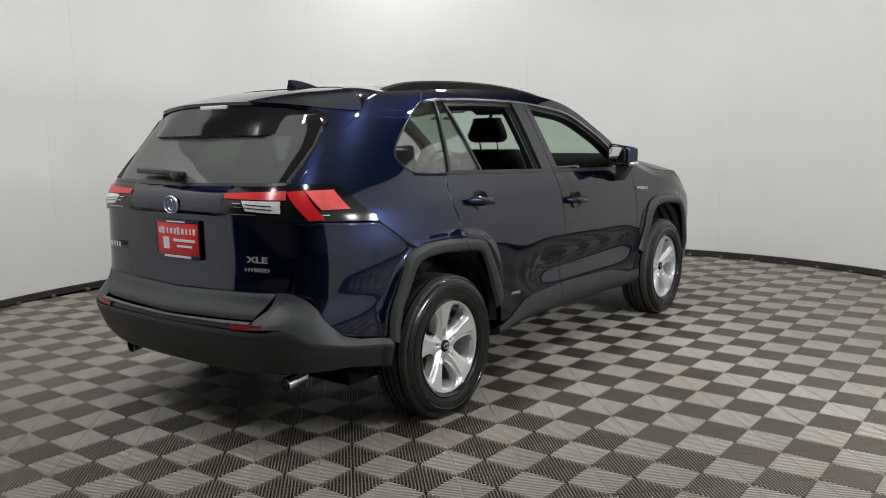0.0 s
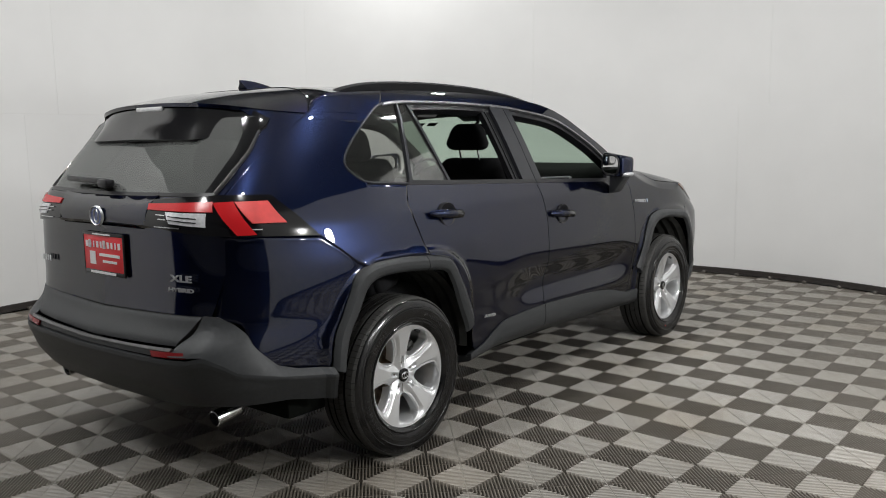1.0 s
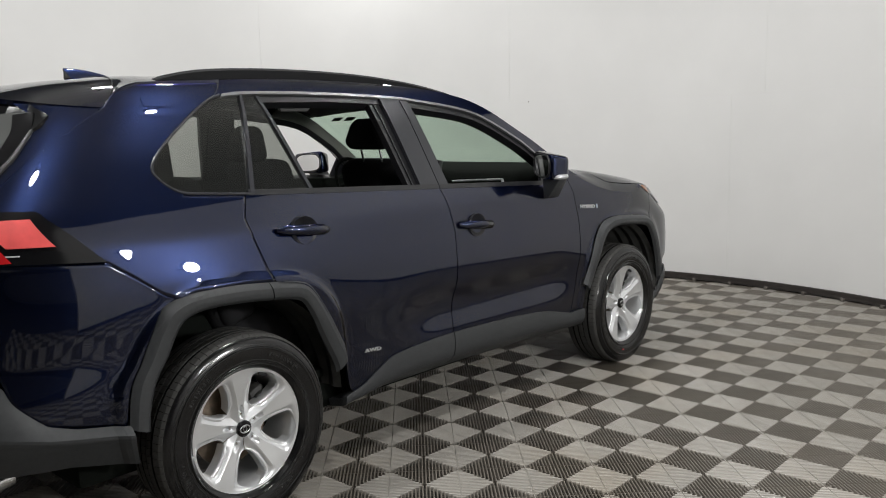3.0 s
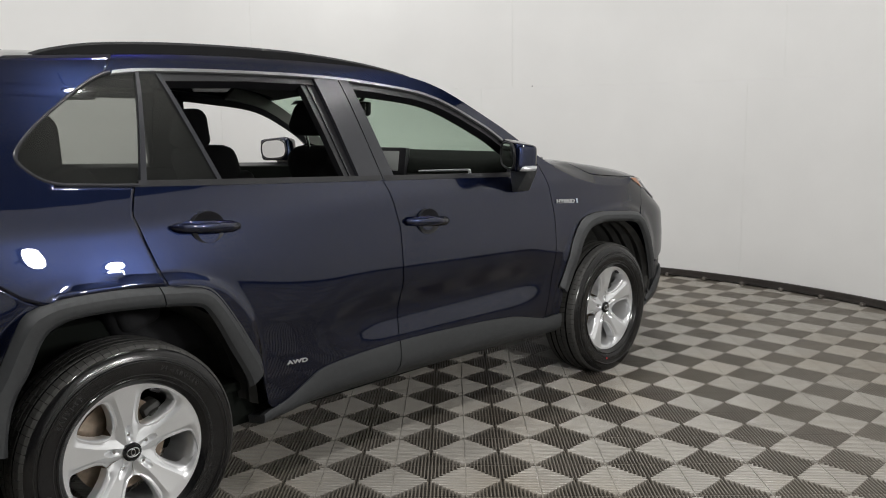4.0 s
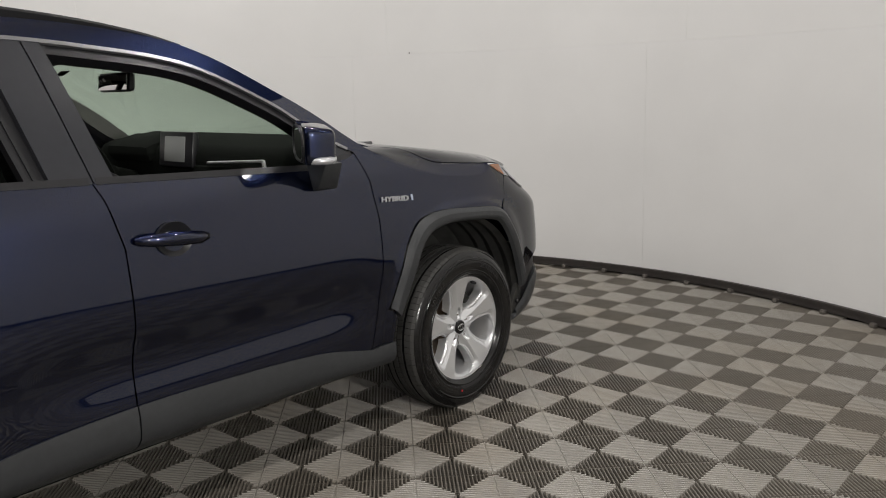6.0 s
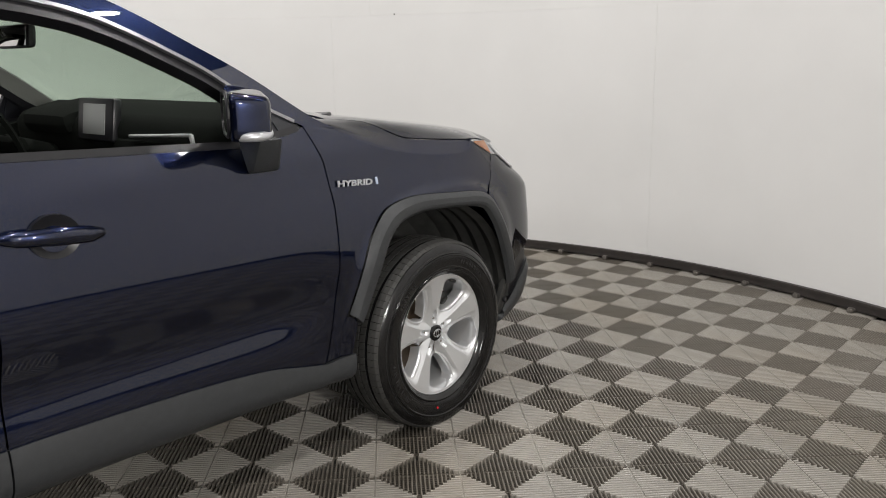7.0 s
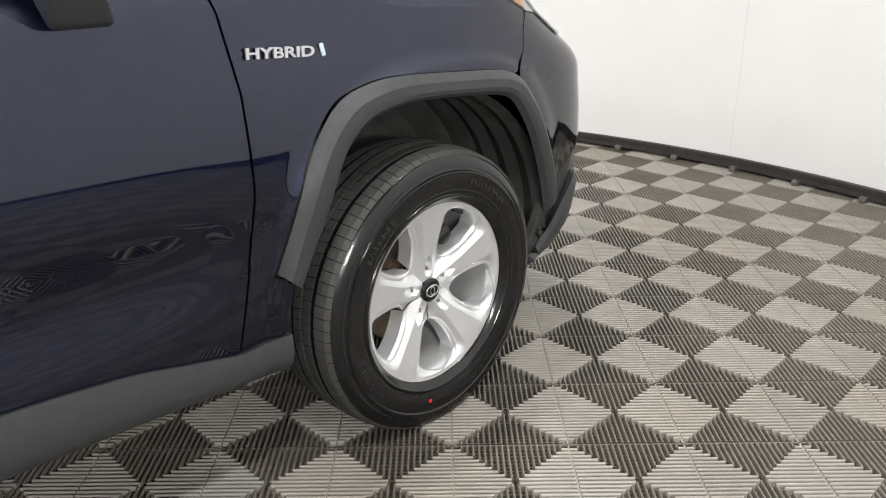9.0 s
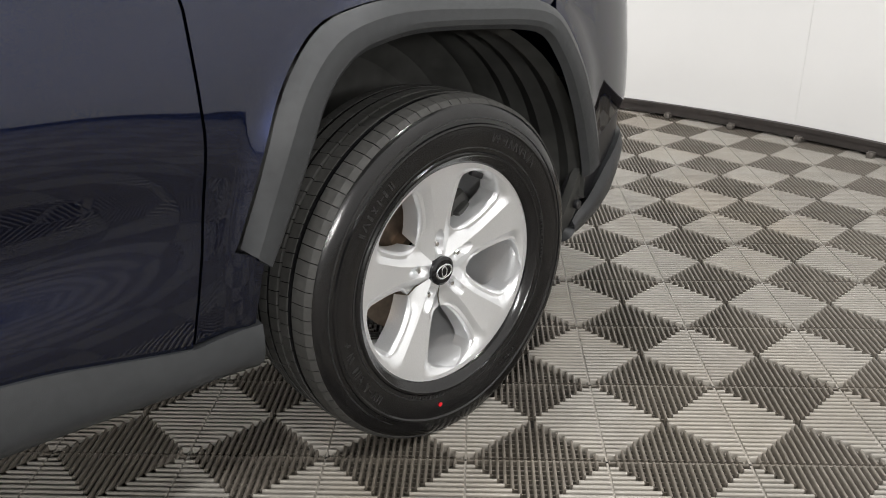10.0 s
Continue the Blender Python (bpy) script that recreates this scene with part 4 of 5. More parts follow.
# roof, rails, aerial
roof_e = [(float(skin(np.array([sy(y)]), np.array([z]))[0][0]), float(skin(np.array([sy(y)]), np.array([z]))[0][1]), z) for y, z in cut(ROOF_EDGE, 0.0, 1.62)]
R_edge = resampled(roof_e, 40)
rg = np.array([[(x * u, y + 0.06 * (1 - u * u) * max(0, (y - 1.2) / 0.4), z + 0.045 * (1 - abs(u) ** 2.2)) for u in np.linspace(-1, 1, 25)] for x, y, z in R_edge])
roof = part("roof", shell(rg, 0.02), PAINT, car)
row_x = float(np.interp(0.0, R_edge[:, 1], R_edge[:, 0]))
row_z = float(np.interp(0.0, R_edge[:, 1], R_edge[:, 2]))
back_side = [tuple(v) for v in laid([(sy(a), b) for a, b in ((-0.500, 1.502), (-0.46, 1.560), (-0.36, 1.588), (-0.2, 1.594))])] + [(row_x, 0.0, row_z)]
roof_back = []
for k, e in enumerate(resampled(curved(back_side, 40), 14)):
    f = k / 13
    mz, my = 1.630 + (row_z + 0.045 - 1.630) * f, -0.159 * (1 - f)
    roof_back.append([(e[0] * math.copysign(abs(u) ** (0.85 + 0.15 * f), u), e[1] + (my - e[1]) * (1 - abs(u) ** 3.6), e[2] + (mz - e[2]) * (1 - abs(u) ** (4.0 - 1.8 * f))) for u in np.linspace(-1, 1, 41)])
roof_back = np.array(roof_back)
part("roof_rear", shell(roof_back, 0.015), PAINT, roof)
part("headlining", shell(rg[3:-1, 2:-2] - np.array((0, 0, 0.032)), 0.01), HEADLINER, car, "pale grey headlining")
for s in SIDES:
    rl = curved([(-0.13, 1.592), (-0.05, 1.618), (0.12, 1.644), (0.45, 1.656), (0.85, 1.648), (1.2, 1.620), (1.45, 1.582), (1.60, 1.545)], 40)
    geo = []
    V, F = [], []
    for y, z in rl:
        top = z + 0.010
        xx = 0.585 - 0.03 * max(0, y - 0.9)
        V += [(xx + a, y, b) for a, b in ((-0.020, z - 0.040), (-0.020, top - 0.012), (-0.008, top - 0.005), (0.010, top - 0.005), (0.021, top - 0.014), (0.022, z - 0.036))]
    n = len(rl)
    for i in range(n - 1):
        for k in range(6):
            q2 = (k + 1) % 6
            F.append((6 * i + k, 6 * i + q2, 6 * i + 6 + q2, 6 * i + 6 + k))
    F += [(0, 1, 2, 3, 4, 5), tuple(6 * (n - 1) + k for k in range(5, -1, -1))]
    part("roof_rail", mirrored((V, F), s), RAIL_BLACK, car, "satin black roof rail")
fin_rows = []
for t in np.linspace(0, 1, 12):
    y, h, w = -0.14 + 0.21 * t, 0.052 * (1 - t ** 1.7) + 0.002, 0.030 * (1 - 0.7 * t)
    fin_rows.append([(w * math.cos(a) * (1 if math.sin(a) < 0.5 else 0.45), y + 0.02 * math.sin(a) * (1 - t) * -1, 1.622 + 0.012 * t + h * math.sin(a)) for a in np.linspace(0, math.pi, 9)])
fg = np.array(fin_rows)
part("aerial_fin", joined(shell(fg, 0.003), ([tuple(p) for p in fg[0]], [tuple(range(9))])), PAINT, car, "dark blue shark-fin aerial")

# windscreen and bonnet
a_edge = [tuple(skin(np.array([sy(y)]), np.array([z]))[0]) for y, z in cut(ROOF_EDGE, 1.60, 2.30)]
A = resampled(a_edge, 20)
ws = np.array([[(x * 0.985 * u, y + (0.10 + 0.10 * k / 19) * (1 - u * u), z + 0.02 * (1 - u * u) * (1 - k / 19)) for u in np.linspace(-1, 1, 21)] for k, (x, y, z) in enumerate(A)])
part("windscreen", shell(ws, 0.006), CLEAR_GLASS, car, "green-tinted windscreen").visible_shadow = False
part("cowl", box_at(0, 2.43, 1.085, 1.34, 0.16, 0.03, 0.01, -12), SATIN_BLACK, car)
hood_rows = []
for y, z in list(cut(CREST, 2.262, 3.1)) + [tuple(p) for p in LAMP_TOP[1:]]:
    line, jx = top_section(sy(y), z)
    half = stretch(line, min(jx, line[0, 0] - 0.006) - 0.004, 0.0, 34)
    hood_rows.append([tuple(p) for p in half] + [(-p[0], p[1], p[2]) for p in half[-2::-1]])
part("bonnet", shell(np.array(hood_rows)[:, ::-1], 0.006), PAINT, car)

for x0, lift in ((0.660, 0.0), (0.06, 0.02)):
    part("windscreen_wiper", tube([(x0, 2.340 + lift, 1.160), (x0 - 0.035, 2.430 + lift, 1.164), (x0 - 0.075, 2.462 + lift, 1.160), (x0 - 0.34, 2.475 + lift, 1.150), (x0 - 0.56, 2.480 + lift, 1.150)], [0.006, 0.009, 0.008, 0.007, 0.005], 8), SATIN_BLACK, car, "black windscreen wiper")

# front end
for s in SIDES:
    M = lambda geo: mirrored(geo, s)
    hl = part("headlamp", M(panel([(3.107, 1.039), (3.25, 0.980), (3.352, 0.965), (3.377, 0.940), (3.400, 0.905), (3.50, 0.880)], [(3.127, 1.042), (3.306, 1.034), (3.40, 1.008), (3.43, 0.98), (3.47, 0.95), (3.50, 0.93)], 30, 8, 0.02, out=0.002)), LAMP_GLASS, car, "smoky headlamp with an amber side marker")
    part("side_marker", M(panel([(3.118, 1.036), (3.252, 0.984)], [(3.141, 1.040), (3.285, 1.034)], 8, 5, 0.006, out=0.005)), AMBER, hl, "amber side marker")
    part("light_guide", M(tube([tuple(skin(np.array([sy(a)]), np.array([b]), 0.006)[0]) for a, b in curved([(3.335, 1.018), (3.345, 0.990), (3.350, 0.968), (3.378, 0.938), (3.400, 0.905)], 16)], 0.004, 6)), CLEAR_LENS, hl, "thin white light guide")
NOSE_S = float(OUT_S[-1])
part("front_bumper", joined(
    back([(sy(3.222), 0.50), (sy(3.333), 0.548), (sy(3.41), 0.575), (NOSE_S, 0.52)], [(sy(3.250), 0.977), (sy(3.352), 0.961), (sy(3.377), 0.936), (sy(3.400), 0.901), (sy(3.50), 0.876), (NOSE_S, 0.86)], 40, 20, 0.015, left=[(sy(3.226), 0.50), (sy(3.185), 0.585), (sy(3.132), 0.690), (sy(3.059), 0.790), (sy(3.014), 0.836), (sy(3.094), 0.885), (sy(3.168), 0.940), (sy(3.250), 0.977)]),
    back([(sy(3.49), 0.86), (NOSE_S, 0.86)], [(sy(3.49), 0.945), (NOSE_S, 0.945)], 14, 5, 0.015)), PAINT, car)
part("bumper_insert", back([(sy(3.17), 0.36), (sy(3.30), 0.34), (NOSE_S, 0.36)], [(sy(3.215), 0.50), (sy(3.333), 0.552), (sy(3.41), 0.579), (NOSE_S, 0.525)], 30, 8, 0.03, out=-0.012), SATIN_BLACK, car, "black lower bumper insert")
lowb = part("lower_bumper", joined(
    back([(sy(3.20), 0.255), (sy(3.3), 0.24), (NOSE_S, 0.24)], [(sy(3.20), 0.310), (sy(3.27), 0.340), (sy(3.34), 0.420), (sy(3.41), 0.475), (NOSE_S, 0.47)], 40, 8, 0.03, out=np.array([-0.006, 0.008, 0.016, 0.019, 0.019, 0.017, 0.012, 0.0])[:, None])), CLAD, car, "matt grey-black lower bumper")
for s in SIDES:
    part("liner_edge", mirrored(panel([(3.13, 0.27), (3.22, 0.255)], [(3.165, 0.43), (3.222, 0.50)], 6, 8, 0.02, out=-0.004), s), LINER, car, "black liner edge behind the bumper")
for s in SIDES:
    part("clip_bolt", mirrored(moved(lathe([(0.0, 0.0), (0.010, 0.0), (0.012, -0.004), (0.012, -0.01)], 14), pose(0.852, 3.165, 0.36, 0, 0, 10)), s), SATIN_BLACK, lowb)

# mirrors
for s in SIDES:
    M = lambda geo: mirrored(geo, s)
    bm = bmesh.new()
    bmesh.ops.create_cube(bm, size=1)
    bmesh.ops.subdivide_edges(bm, edges=bm.edges[:], cuts=9, use_grid_fill=True)
    for v in bm.verts:
        x, y, z = v.co * 2
        k = 1 / (abs(x) ** 8 + abs(y) ** 8 + abs(z) ** 8) ** 0.125
        x, y, z = x * k, y * k, z * k
        front = (y + 1) / 2
        v.co = (x * 0.110 * (1 - 0.22 * front ** 2), y * 0.056, z * (0.070 - 0.012 * front) * (1 - 0.06 * x) - 0.008 * front)
    shell_geo = [tuple(v.co) for v in bm.verts], [tuple(v.index for v in f.verts) for f in bm.faces]
    bm.free()
    mm = pose(0.960, 1.838, 1.214, 0, 3, -31) if s > 0 else pose(0.905, 1.822, 1.212, 0, 3, -16)
    mir = part("wing_mirror", M(moved(shell_geo, mm)), PAINT, car, "blue door mirror with a silver lamp strip")
    foot = [(0.895, 1.935, 1.150), (0.895, 1.842, 1.150), (1.0, 1.846, 1.142), (1.0, 1.925, 1.142), (0.862, 2.000, 1.034), (0.862, 1.898, 1.034), (0.908, 1.882, 1.044), (0.908, 1.980, 1.042)]
    bmf = bmesh.new()
    fv = [bmf.verts.new(Vector(p_)) for p_ in foot]
    for f in ((3, 2, 1, 0), (4, 5, 6, 7), (0, 1, 5, 4), (2, 3, 7, 6), (1, 2, 6, 5), (3, 0, 4, 7)):
        bmf.faces.new([fv[k] for k in f])
    bmesh.ops.bevel(bmf, geom=bmf.edges[:], offset=0.010, segments=2, profile=0.5, affect="EDGES")
    bmf.verts.index_update()
    fgeo = [tuple(v.co) for v in bmf.verts], [tuple(v.index for v in f.verts) for f in bmf.faces]
    bmf.free()
    part("mirror_foot", M(fgeo), CLAD, mir)
    oval = [(0.093 * math.copysign(abs(math.cos(a)) ** 0.6, math.cos(a)), 0.056 * math.copysign(abs(math.sin(a)) ** 0.7, math.sin(a))) for a in np.linspace(0, 2 * math.pi, 48, endpoint=False)]
    part("mirror_rim", M(moved(tube([(x, -0.056, z) for x, z in oval] + [(oval[0][0], -0.056, oval[0][1])], 0.006, 6), mm)), SATIN_BLACK, mir, "black mirror rim")
    part("mirror_glass", M(moved(([(x, -0.058, z) for x, z in oval] + [(x, -0.050, z) for x, z in oval], [tuple(range(48)), tuple(range(95, 47, -1))] + [(i, 48 + i, 48 + (i + 1) % 48, (i + 1) % 48) for i in range(48)]), mm)), material("mirror_silver", (0.8, 0.8, 0.8), rough=0.03, metal=1, vary=0) if s > 0 else bpy.data.materials["mirror_silver"], mir)
    lamp_line = [tuple(mm @ Vector((0.103 * math.sin(a) ** 0.5, 0.050 * math.cos(a), -0.050))) for a in np.linspace(0.08, 2.3, 14)]
    part("turn_lamp", M(tube(lamp_line, 0.013, 10)), BRIGHT, mir, "silver lamp strip")

# badges on the flank
p = skin(np.array([sy(2.31)]), np.array([0.962]))[0]
fend = bpy.data.objects["front_fender"]
lettering("hybrid_letters", "HYBRID", 0.040, Matrix.Translation((p[0] + 0.004, p[1] - 0.012, p[2])) @ pose(0, 0, 0, 90, 4, 90.5) @ Matrix.Diagonal((1.12, 0.68, 1, 1)), BRIGHT, fend)
part("badge_dot", box_at(p[0] + 0.004, p[1] + 0.085, p[2] - 0.004, 0.006, 0.010, 0.026, 0.003, 14), material("pale_blue_badge", (0.55, 0.62, 0.75), rough=0.2, vary=0), fend)
p = skin(np.array([sy(0.645)]), np.array([0.500]))[0]
lettering("drive_letters", "AWD", 0.034, Matrix.Translation((p[0] + 0.004, p[1], p[2])) @ pose(0, 0, 0, 90, 4, 90) @ Matrix.Diagonal((1.1, 0.6, 1, 1)), BRIGHT, bpy.data.objects["rear_door"])


# ---- wheels ----


def tyre_geo():
    prof = [(0.228, 0.094), (0.234, 0.103), (0.243, 0.107), (0.246, 0.111), (0.250, 0.111), (0.253, 0.108), (0.268, 0.1125), (0.288, 0.1145), (0.300, 0.1142), (0.303, 0.1165), (0.307, 0.1160), (0.309, 0.1125), (0.322, 0.110),
            (0.334, 0.105), (0.3425, 0.099), (0.3480, 0.092)]
    grooves = [(0.3530, 0.080), (0.3553, 0.056), (0.3500, 0.0550), (0.3500, 0.0490), (0.3560, 0.0480), (0.3570, 0.0205), (0.3510, 0.0195), (0.3510, 0.0125), (0.3572, 0.0115),
               (0.3572, -0.0115), (0.3510, -0.0125), (0.3510, -0.0195), (0.3570, -0.0205), (0.3560, -0.0480), (0.3500, -0.0490), (0.3500, -0.0550), (0.3553, -0.056), (0.3530, -0.080)]
    side = prof + grooves + [(r, -x) for r, x in prof[::-1]]
    return side


def tread_blocks():
    """Shoulder blocks and sipes: small cuts laid round the shoulder."""
    V, F = [], []
    n = 84
    for i in range(n):
        a0 = 2 * math.pi * i / n
        a1 = a0 + 2 * math.pi / n * 0.93
        for sgn in (1, -1):
            rows = [(0.3440, 0.0985), (0.3520, 0.088), (0.3557, 0.066), (0.3562, 0.0575)]
            b = len(V)
            for a in (a0, (a0 + a1) / 2, a1):
                for r, x in rows:
                    V.append((sgn * x, r * math.sin(a), r * math.cos(a)))
                for r, x in ((0.3400, 0.0985), (0.3500, 0.0575)):
                    V.append((sgn * x, r * math.sin(a), r * math.cos(a)))
            for k in range(2):
                o = b + 6 * k
                for j in range(3):
                    F.append((o + j, o + j + 1, o + 7 + j, o + 6 + j))
                F.append((o, o + 6, o + 10, o + 4))
                F.append((o + 3, o + 5, o + 11, o + 9))
            F += [(b, b + 1, b + 2, b + 3, b + 5, b + 4), (b + 12, b + 16, b + 17, b + 15, b + 14, b + 13)]
            for mid in (0.033, 0.0) if sgn > 0 else (-0.033,):
                q = len(V)
                w = 0.0125
                for a in (a0, a1):
                    for r in (0.3510, 0.3580):
                        V += [(mid - w, r * math.sin(a), r * math.cos(a)), (mid + w, r * math.sin(a + 0.012), r * math.cos(a + 0.012))]
                F += [(q + 2, q + 3, q + 7, q + 6), (q, q + 2, q + 6, q + 4), (q + 1, q + 5, q + 7, q + 3), (q, q + 1, q + 3, q + 2), (q + 4, q + 6, q + 7, q + 5)]
    return V, F


def spoke_geo():
    """A fifth of the wheel's face, round +z, face to +x: a flat wedge between two bevels, a lug pocket at its root and half an oval opening on either side."""
    R = [0.020, 0.030, 0.036, 0.042, 0.048, 0.054, 0.060, 0.066, 0.072, 0.080, 0.087, 0.092, 0.098, 0.106, 0.115, 0.126, 0.140, 0.158, 0.176, 0.190, 0.200, 0.206, 0.211, 0.216, 0.220, 0.226]
    gap = lambda r: float(np.interp(r, [0.087, 0.0875, 0.092, 0.098, 0.106, 0.115, 0.126, 0.140, 0.158, 0.190, 0.200, 0.206, 0.211, 0.216, 0.2165], [0, 3.0, 7.0, 10.0, 12.6, 14.6, 16.2, 17.3, 18.0, 18.0, 16.8, 14.5, 11.0, 4.0, 0]))
    crown = lambda r: float(np.interp(r, [0.02, 0.06, 0.10, 0.15, 0.20, 0.226], [0.060, 0.062, 0.068, 0.078, 0.088, 0.0915]))
    outer, inner = [1.0, 0.996, 0.93, 0.86, 0.78, 0.65, 0.48, 0.30, 0.15, 0.0], [0.75, 0.5, 0.25]
    V, F = [], []
    m = 2 * (len(outer) + len(inner)) + 1
    for r in R:
        h = gap(r)
        half = math.radians(36.0 - h)
        near_rim = min(1.0, max(0.0, (r - 0.196) / 0.022))
        wedge = float(np.interp(r, [0.05, 0.09, 0.12, 0.21], [0.012, 0.0135, 0.017, 0.036]))
        uw = min(0.9, math.asin(min(1.0, wedge / r)) / half)
        right = [uw + (1 - uw) * k for k in outer] + [uw * k for k in inner]
        for u in [-k for k in right] + [0.0] + right[::-1]:
            c, zz = r * math.sin(u * half), r * math.cos(u * half)
            edge = (1.0 - abs(u)) * half * r
            slope = 0.72 if u < 0 else 0.56
            d = -slope * max(0.0, abs(c) - wedge) * (1 - near_rim)
            d = max(d, -0.018 if u < 0 else -0.014)
            if h > 0:
                # a rounded lip along the opening, with a shallow gutter inside it
                d += (0.0022 * math.exp(-((edge - 0.006) / 0.004) ** 2) - 0.003 * math.exp(-((edge - 0.013) / 0.004) ** 2)) * (1 - near_rim)
                d -= 0.004 * max(0.0, 1 - edge / 0.003)
            k = ((zz - 0.0585) / (0.020 if zz < 0.0585 else 0.034)) ** 2 + (c / 0.0125) ** 2
            if k < 1:
                d -= 0.017 * (1 - k) ** 0.8
            if abs(u) >= 1.0 and h > 0:
                d -= 0.042
            V.append((crown(r) + d, c, zz))
    for i in range(len(R) - 1):
        for k in range(m - 1):
            F.append((m * i + k, m * i + k + 1, m * i + m + k + 1, m * i + m + k))
    return V, F


wheel_kit = {}
HUB_Z = 0.343


def flattened(geo):
    """The tyre's foot pressed flat on the floor."""
    return [(x * (1 + 0.10 * max(0, (-z - 0.20) / 0.15) ** 2), y, max(z, -HUB_Z + 0.0005)) for x, y, z in geo[0]], geo[1]



def make_wheel(x, y, z, side, spin):
    w = new("wheel")
    w.parent = car
    w.matrix_basis = pose(x * side, y, z) @ Matrix.Diagonal((side, 1, 1, 1)) @ pose(0, 0, 0, spin, 0, 0)
    w["label"] = "silver five-spoke alloy wheel with a black tyre"
    if not wheel_kit:
        k = wheel_kit
        k["tyre"] = mesh_of("tyre", *flattened(lathe(tyre_geo(), 132)), SIDEWALL, 35)
        k["tread"] = mesh_of("tread", *flattened(tread_blocks()), RUBBER, 0)
        rings = joined(lathe([(0.316, 0.1112), (0.3165, 0.1128), (0.3185, 0.1122), (0.319, 0.1100)], 96), lathe([(0.2600, 0.1095), (0.2605, 0.1118), (0.2625, 0.1118), (0.263, 0.1105)], 96))
        marks = []
        rnd = random.Random(4)
        for c, n, rr, hh in ((0.35, 9, 0.284, 0.016), (2.5, 6, 0.284, 0.016), (4.0, 10, 0.284, 0.016), (5.3, 7, 0.284, 0.016), (1.3, 16, 0.258, 0.006), (3.3, 14, 0.258, 0.006), (4.9, 12, 0.3125, 0.005)):
            for i in range(n):
                a = c + (0.062 if hh > 0.01 else 0.028) * i
                for _ in range(2 if hh > 0.01 else 1):
                    da, lean = rnd.uniform(-0.018, 0.018), rnd.choice((0, 0, 25, -25, 90))
                    marks.append(moved(rounded_box(0.0016, 0.0026, hh if lean != 90 else hh * 0.6, 0), pose(0.1142 if rr > 0.27 and rr < 0.3 else 0.1108, 0, 0) @ pose(0, 0, 0, -math.degrees(a + da), 0, 0) @ pose(0, 0, rr) @ pose(0, 0, 0, lean, 0, 0)))
        k["sidewall_mark"] = mesh_of("sidewall_mark", *joined(rings, *marks), MARKS, 35)
        rim = joined(lathe([(0.206, -0.09), (0.212, -0.02), (0.210, 0.06), (0.214, 0.078), (0.222, 0.090), (0.2305, 0.093), (0.2315, 0.086), (0.226, 0.080)], 96))
        k["rim"] = mesh_of("rim", *rim, ALLOY, 30)
        parts = [moved(spoke_geo(), pose(0, 0, 0, 72 * i, 0, 0)) for i in range(5)]
        hub = lathe([(0.0, 0.056), (0.026, 0.056), (0.032, 0.044), (0.046, 0.020), (0.050, 0.0)], 50)
        k["spokes"] = mesh_of("spokes", *joined(*parts, hub), ALLOY, 24)
        k["centre_cap"] = mesh_of("centre_cap", *lathe([(0.0, 0.072), (0.025, 0.071), (0.0305, 0.067), (0.0305, 0.056)], 36), GLOSS_BLACK, 30)
        k["badge"] = mesh_of("badge", *joined(moved(lathe([(0.0155, 0.0725), (0.0175, 0.0735), (0.0198, 0.0722)], 30), Matrix.Diagonal((1, 1.15, 0.8, 1))), moved(lathe([(0.006, 0.0728), (0.0075, 0.0735), (0.009, 0.0728)], 20), Matrix.Diagonal((1, 0.9, 1.5, 1)))), CHROME, 30)
        k["lug_nut"] = mesh_of("lug_nut", *lathe([(0.0, 0.058), (0.005, 0.058), (0.0088, 0.054), (0.0098, 0.034)], 6), CHROME, 0)
        k["brake_disc"] = mesh_of("brake_disc", *lathe([(0.06, 0.005), (0.075, 0.005), (0.078, -0.022), (0.155, -0.024), (0.155, -0.046), (0.06, -0.046)], 60), STEEL, 30)
        k["caliper"] = mesh_of("caliper", *joined(box_at(-0.03, 0.125, 0.06, 0.08, 0.07, 0.13, 0.018, 25), box_at(0.012, 0.125, 0.055, 0.03, 0.045, 0.10, 0.012, 25)), LINER, 30)
        k["balance_weight"] = mesh_of("balance_weight", *box_at(0.075, 0.10, 0.180, 0.012, 0.035, 0.012, 0.003, -30), SATIN_BLACK, 30)
    for nm in ("tyre", "rim", "spokes", "brake_disc", "caliper"):
        o = new(nm, wheel_kit[nm])
        o.parent = w
        if nm in ("caliper", "tyre"):
            o.matrix_basis = pose(0, 0, 0, -spin, 0, 0)
        if nm == "tyre":
            for q in ("tread", "sidewall_mark"):
                c = new(q, wheel_kit[q])
                c.parent = w
                c.matrix_basis = pose(0, 0, 0, -spin, 0, 0)
        if nm == "rim":
            for q in ("centre_cap", "badge", "balance_weight"):
                c = new(q, wheel_kit[q])
                c.parent = w
                if q == "badge":
                    c.matrix_basis = pose(0, 0, 0, -spin, 0, 0)
    for i in range(5):
        c = new("lug_nut", wheel_kit["lug_nut"])
        c.parent = w
        c.matrix_basis = pose(0, 0, 0, 72 * i, 0, 0) @ pose(0, 0, 0.057)
    return w


